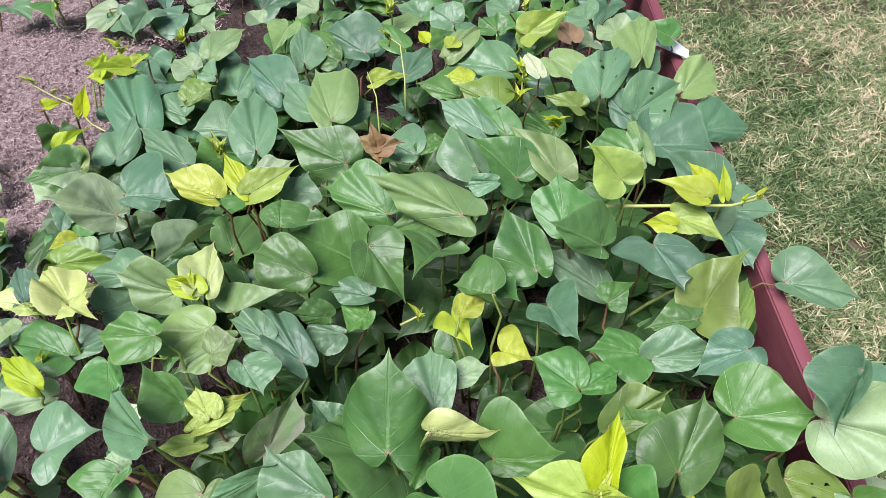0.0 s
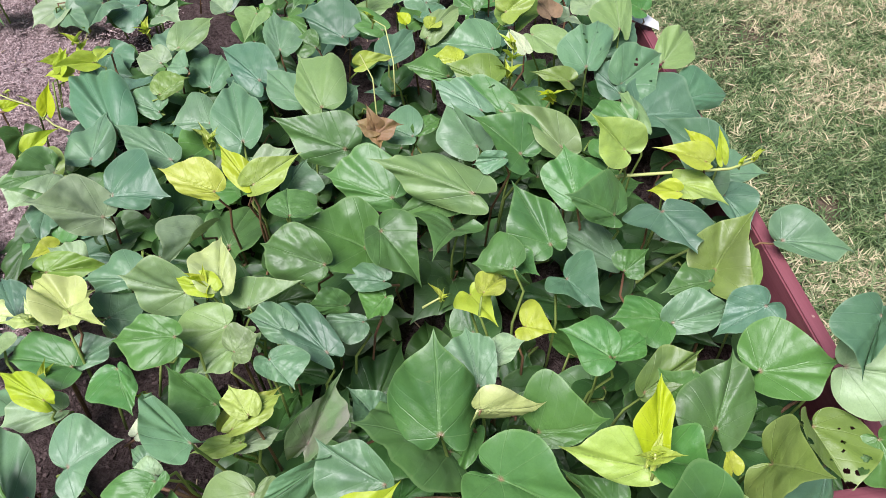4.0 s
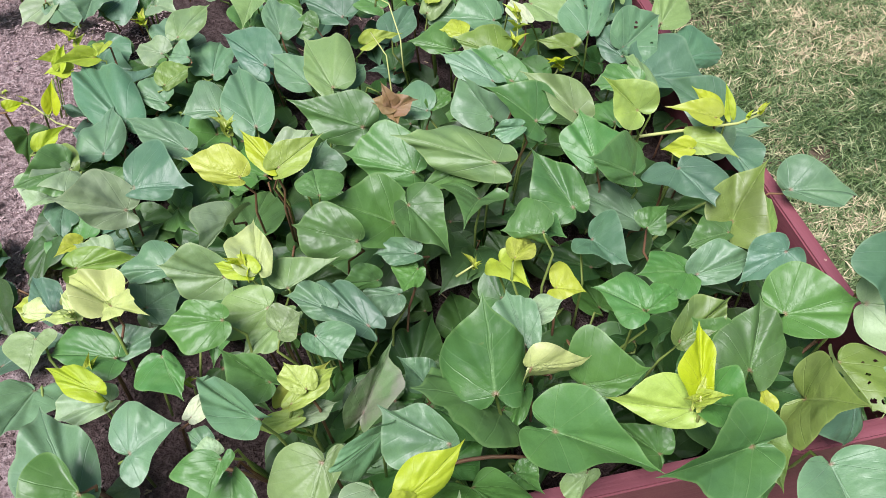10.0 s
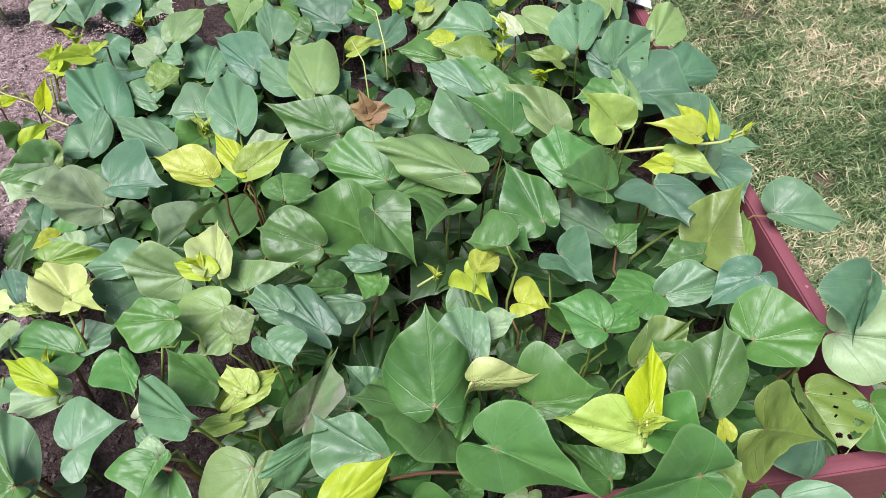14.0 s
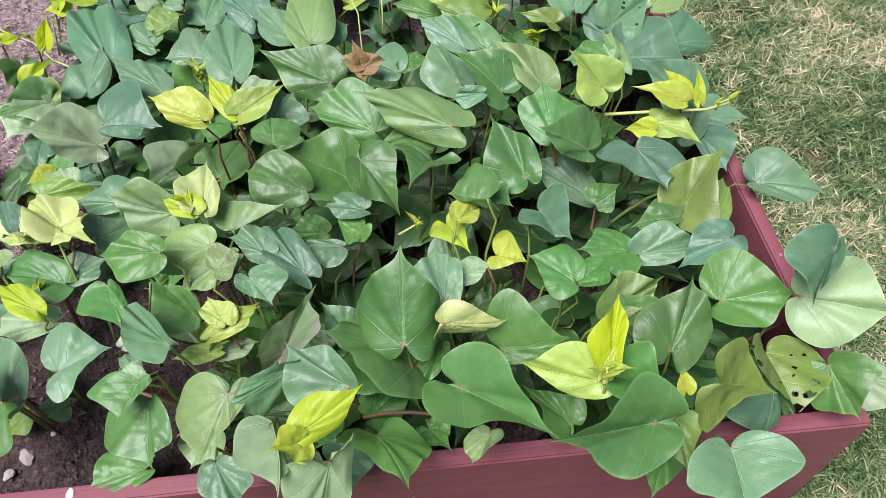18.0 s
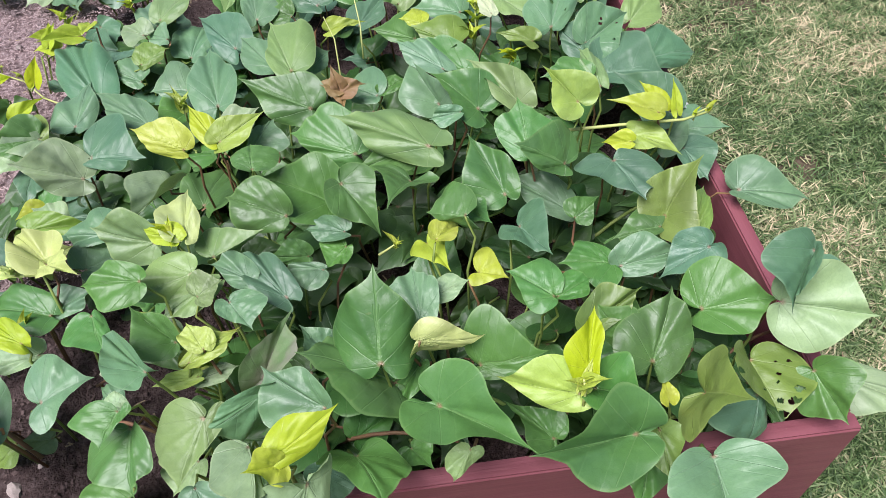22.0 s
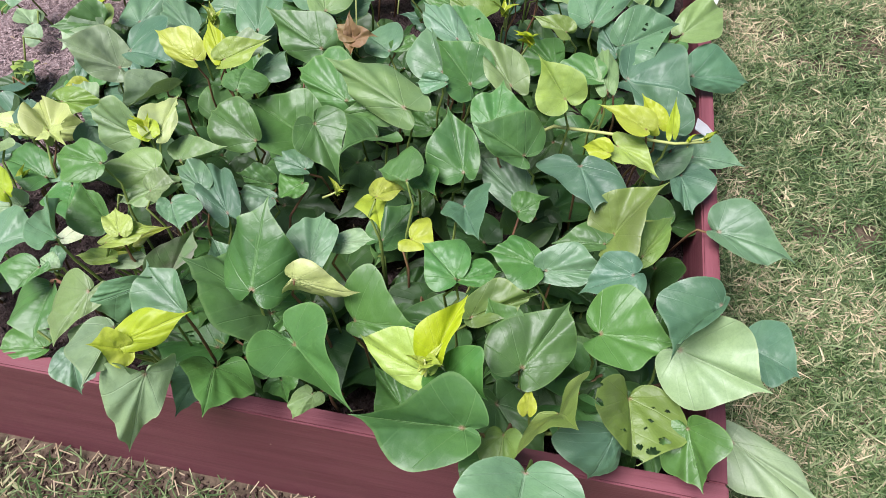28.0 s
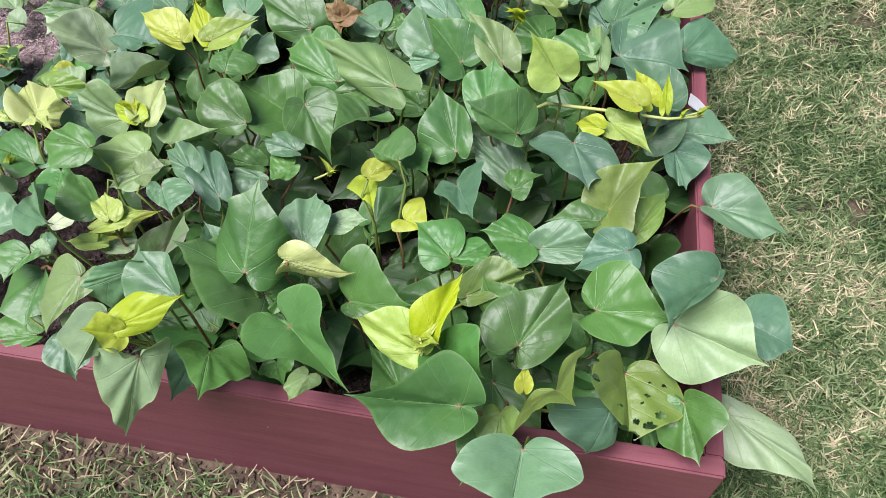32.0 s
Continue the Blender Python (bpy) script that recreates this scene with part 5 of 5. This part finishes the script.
# ---- small things ----
def lump(name, seed, rough=0.25, flat=0.6):
    """A stone or clod of unit size, uneven and slightly flat."""
    bm = bmesh.new()
    bmesh.ops.create_icosphere(bm, subdivisions=2, radius=0.5)
    for v in bm.verts:
        n = noise.noise(v.co * 2.6 + Vector((seed * 3.1, seed, 0)))
        v.co *= 1 + rough * n + 0.3 * rough * noise.noise(v.co * 7 + Vector((seed, 0, 0)))
        v.co.z *= flat
    me = bpy.data.meshes.new(name)
    bm.to_mesh(me)
    bm.free()
    return me


def pebble(x, y, size, seed, material=STONE, label="small pale stone lying on the soil", z=None):
    me = lump("pebble", seed, 0.45)
    me.materials.append(material)
    ob = new("pebble", me)
    z = soil_z(x, y) + 0.002 if z is None else z
    ob.matrix_basis = pose(x, y, z + size * 0.12, 0, 0, seed * 47) @ Matrix.Diagonal((size, size * 0.7, size * 0.8, 1))
    return tagged(ob, label, "stone", "stones on the soil")


def scatter(name, count, area, height, size, material, seed, label, category, long=False):
    """Many small crumbs or straws in one mesh."""
    rr = random.Random(seed)
    verts, faces = [], []
    cube = [(-1, -1, -1), (1, -1, -1), (1, 1, -1), (-1, 1, -1), (-0.7, -0.6, 1), (0.8, -0.7, 0.8), (0.6, 0.7, 1), (-0.8, 0.6, 0.7)]
    quad = [(0, 3, 2, 1), (4, 5, 6, 7), (0, 1, 5, 4), (1, 2, 6, 5), (2, 3, 7, 6), (3, 0, 4, 7)]
    for _ in range(count):
        x, y = rr.uniform(area[0], area[1]), rr.uniform(area[2], area[3])
        s = size[0] + (size[1] - size[0]) * rr.random() ** 2.5
        m = pose(x, y, height(x, y) + s * 0.2, rr.uniform(-25, 25), rr.uniform(-25, 25), rr.uniform(0, 360))
        d = (s, 0.0009, 0.0006) if long else (s * rr.uniform(0.6, 1), s * rr.uniform(0.5, 0.9), s * rr.uniform(0.4, 0.8))
        if long:
            m = pose(x, y, height(x, y) + rr.uniform(0.001, 0.012), rr.uniform(-12, 12), rr.uniform(-14, 14), rr.uniform(0, 360))
        o = len(verts)
        for c in cube:
            verts.append(m @ Vector((c[0] * d[0] * rr.uniform(0.8, 1.1), c[1] * d[1], c[2] * d[2] + (d[0] * 0.15 * c[0] ** 2 if long else 0))))
        faces += [tuple(i + o for i in q) for q in quad]
    ob = new(name, mesh_from(name, verts, faces, material, False))
    return tagged(ob, label, category, kind="stuff")


scatter("mulch_fibres", 13000, (-1.5, -0.86, 0.36, 1.45), lambda x, y: soil_z(x, y) + 0.003, (0.0018, 0.0065), MULCH, 14, "fine dry mulch fibres over the open soil", "mulch", True)
scatter("soil_crumbs", 10000, (-1.55, -0.88, 0.36, 1.5), soil_z, (0.0008, 0.0034), CLOD, 4, "loose crumbs and clods of dry brown soil", "soil")
# the next two scatters are toned down for damp and for leaf shade
scatter("soil_crumbs", 7000, (-1.35, -0.62, 0.03, 0.50), soil_z, (0.0010, 0.0042), DAMP_SHADED_CLOD, 9, "loose crumbs of damp brown soil, darkened as in shade, by the front board", "soil")
scatter("soil_crumbs", 3000, (-0.88, -0.03, 0.03, 1.1), soil_z, (0.0010, 0.004), DAMP_SHADED_CLOD, 5, "loose crumbs of damp brown soil, darkened as in shade, under the leaves", "soil")
scatter("straw_bits", 520, (-1.5, -0.03, 0.03, 1.5), lambda x, y: soil_z(x, y) + 0.004, (0.004, 0.013), STRAW, 6, "bits of dry straw on the soil", "straw", True)
scatter("dry_clippings", 380, (-1.3, 0.0, -0.10, -0.004), lambda x, y: ground_z(x, y) + 0.004, (0.004, 0.015), STRAW, 7, "dry grass clippings along the foot of the board", "straw", True)
scatter("bark_bits", 2600, (-1.3, 0.02, -0.11, -0.004), ground_z, (0.002, 0.006), BARK, 12, "dark crumbs of bark and soil along the foot of the board", "soil")
scatter("dry_clippings", 500, (0.01, 1.1, -0.3, 1.6), lambda x, y: ground_z(x, y) + 0.008, (0.006, 0.02), STRAW, 8, "dry grass clippings lying on the lawn", "straw", True)

def label_card(pts, thick, name, label):
    """A thin bent card through a row of (left, right) corner pairs."""
    verts, faces = [], []
    for a, b in pts:
        for p in (a, b):
            verts += [Vector(p), Vector(p) + Vector((0, 0, thick))]
    for i in range(len(pts) - 1):
        o = i * 4
        faces += [(o, o + 4, o + 6, o + 2), (o + 1, o + 3, o + 7, o + 5), (o, o + 1, o + 5, o + 4), (o + 2, o + 6, o + 7, o + 3)]
    e = (len(pts) - 1) * 4
    faces += [(0, 2, 3, 1), (e, e + 1, e + 3, e + 2)]
    ob = new(name, mesh_from(name, verts, faces, CARD, False))
    return tagged(ob, label, "plant label")


label_card([((-0.040, 0.478, 0.286), (-0.036, 0.500, 0.286)), ((-0.020, 0.490, 0.264), (-0.018, 0.514, 0.264)), ((-0.002, 0.500, 0.2425), (0.000, 0.519, 0.2425))], 0.0012, "plant_label", "blank white plastic plant label propped on the board")
label_card([((-0.068, 0.860, 0.268), (-0.060, 0.895, 0.272)), ((-0.030, 0.845, 0.256), (-0.022, 0.880, 0.262)), ((0.006, 0.838, 0.2425), (0.012, 0.862, 0.2425))], 0.0012, "plant_label", "blank white plastic plant label leaning on the board")
pebble(-0.889, 0.071, 0.022, 3)
pebble(-0.905, 0.055, 0.014, 5)
pebble(-0.935, 0.100, 0.012, 8)
pebble(-0.865, 0.095, 0.010, 9)
pebble(-1.05, 0.60, 0.012, 11)
pebble(-1.12, 0.95, 0.014, 13)
pebble(-1.16, 0.75, 0.010, 14)
pebble(-1.20, 1.02, 0.013, 17)
pebble(-1.02, 0.50, 0.011, 19)
pebble(-0.816, 0.012, 0.011, 21, CARD, "white pebble chip lying on the board", H - 0.001)
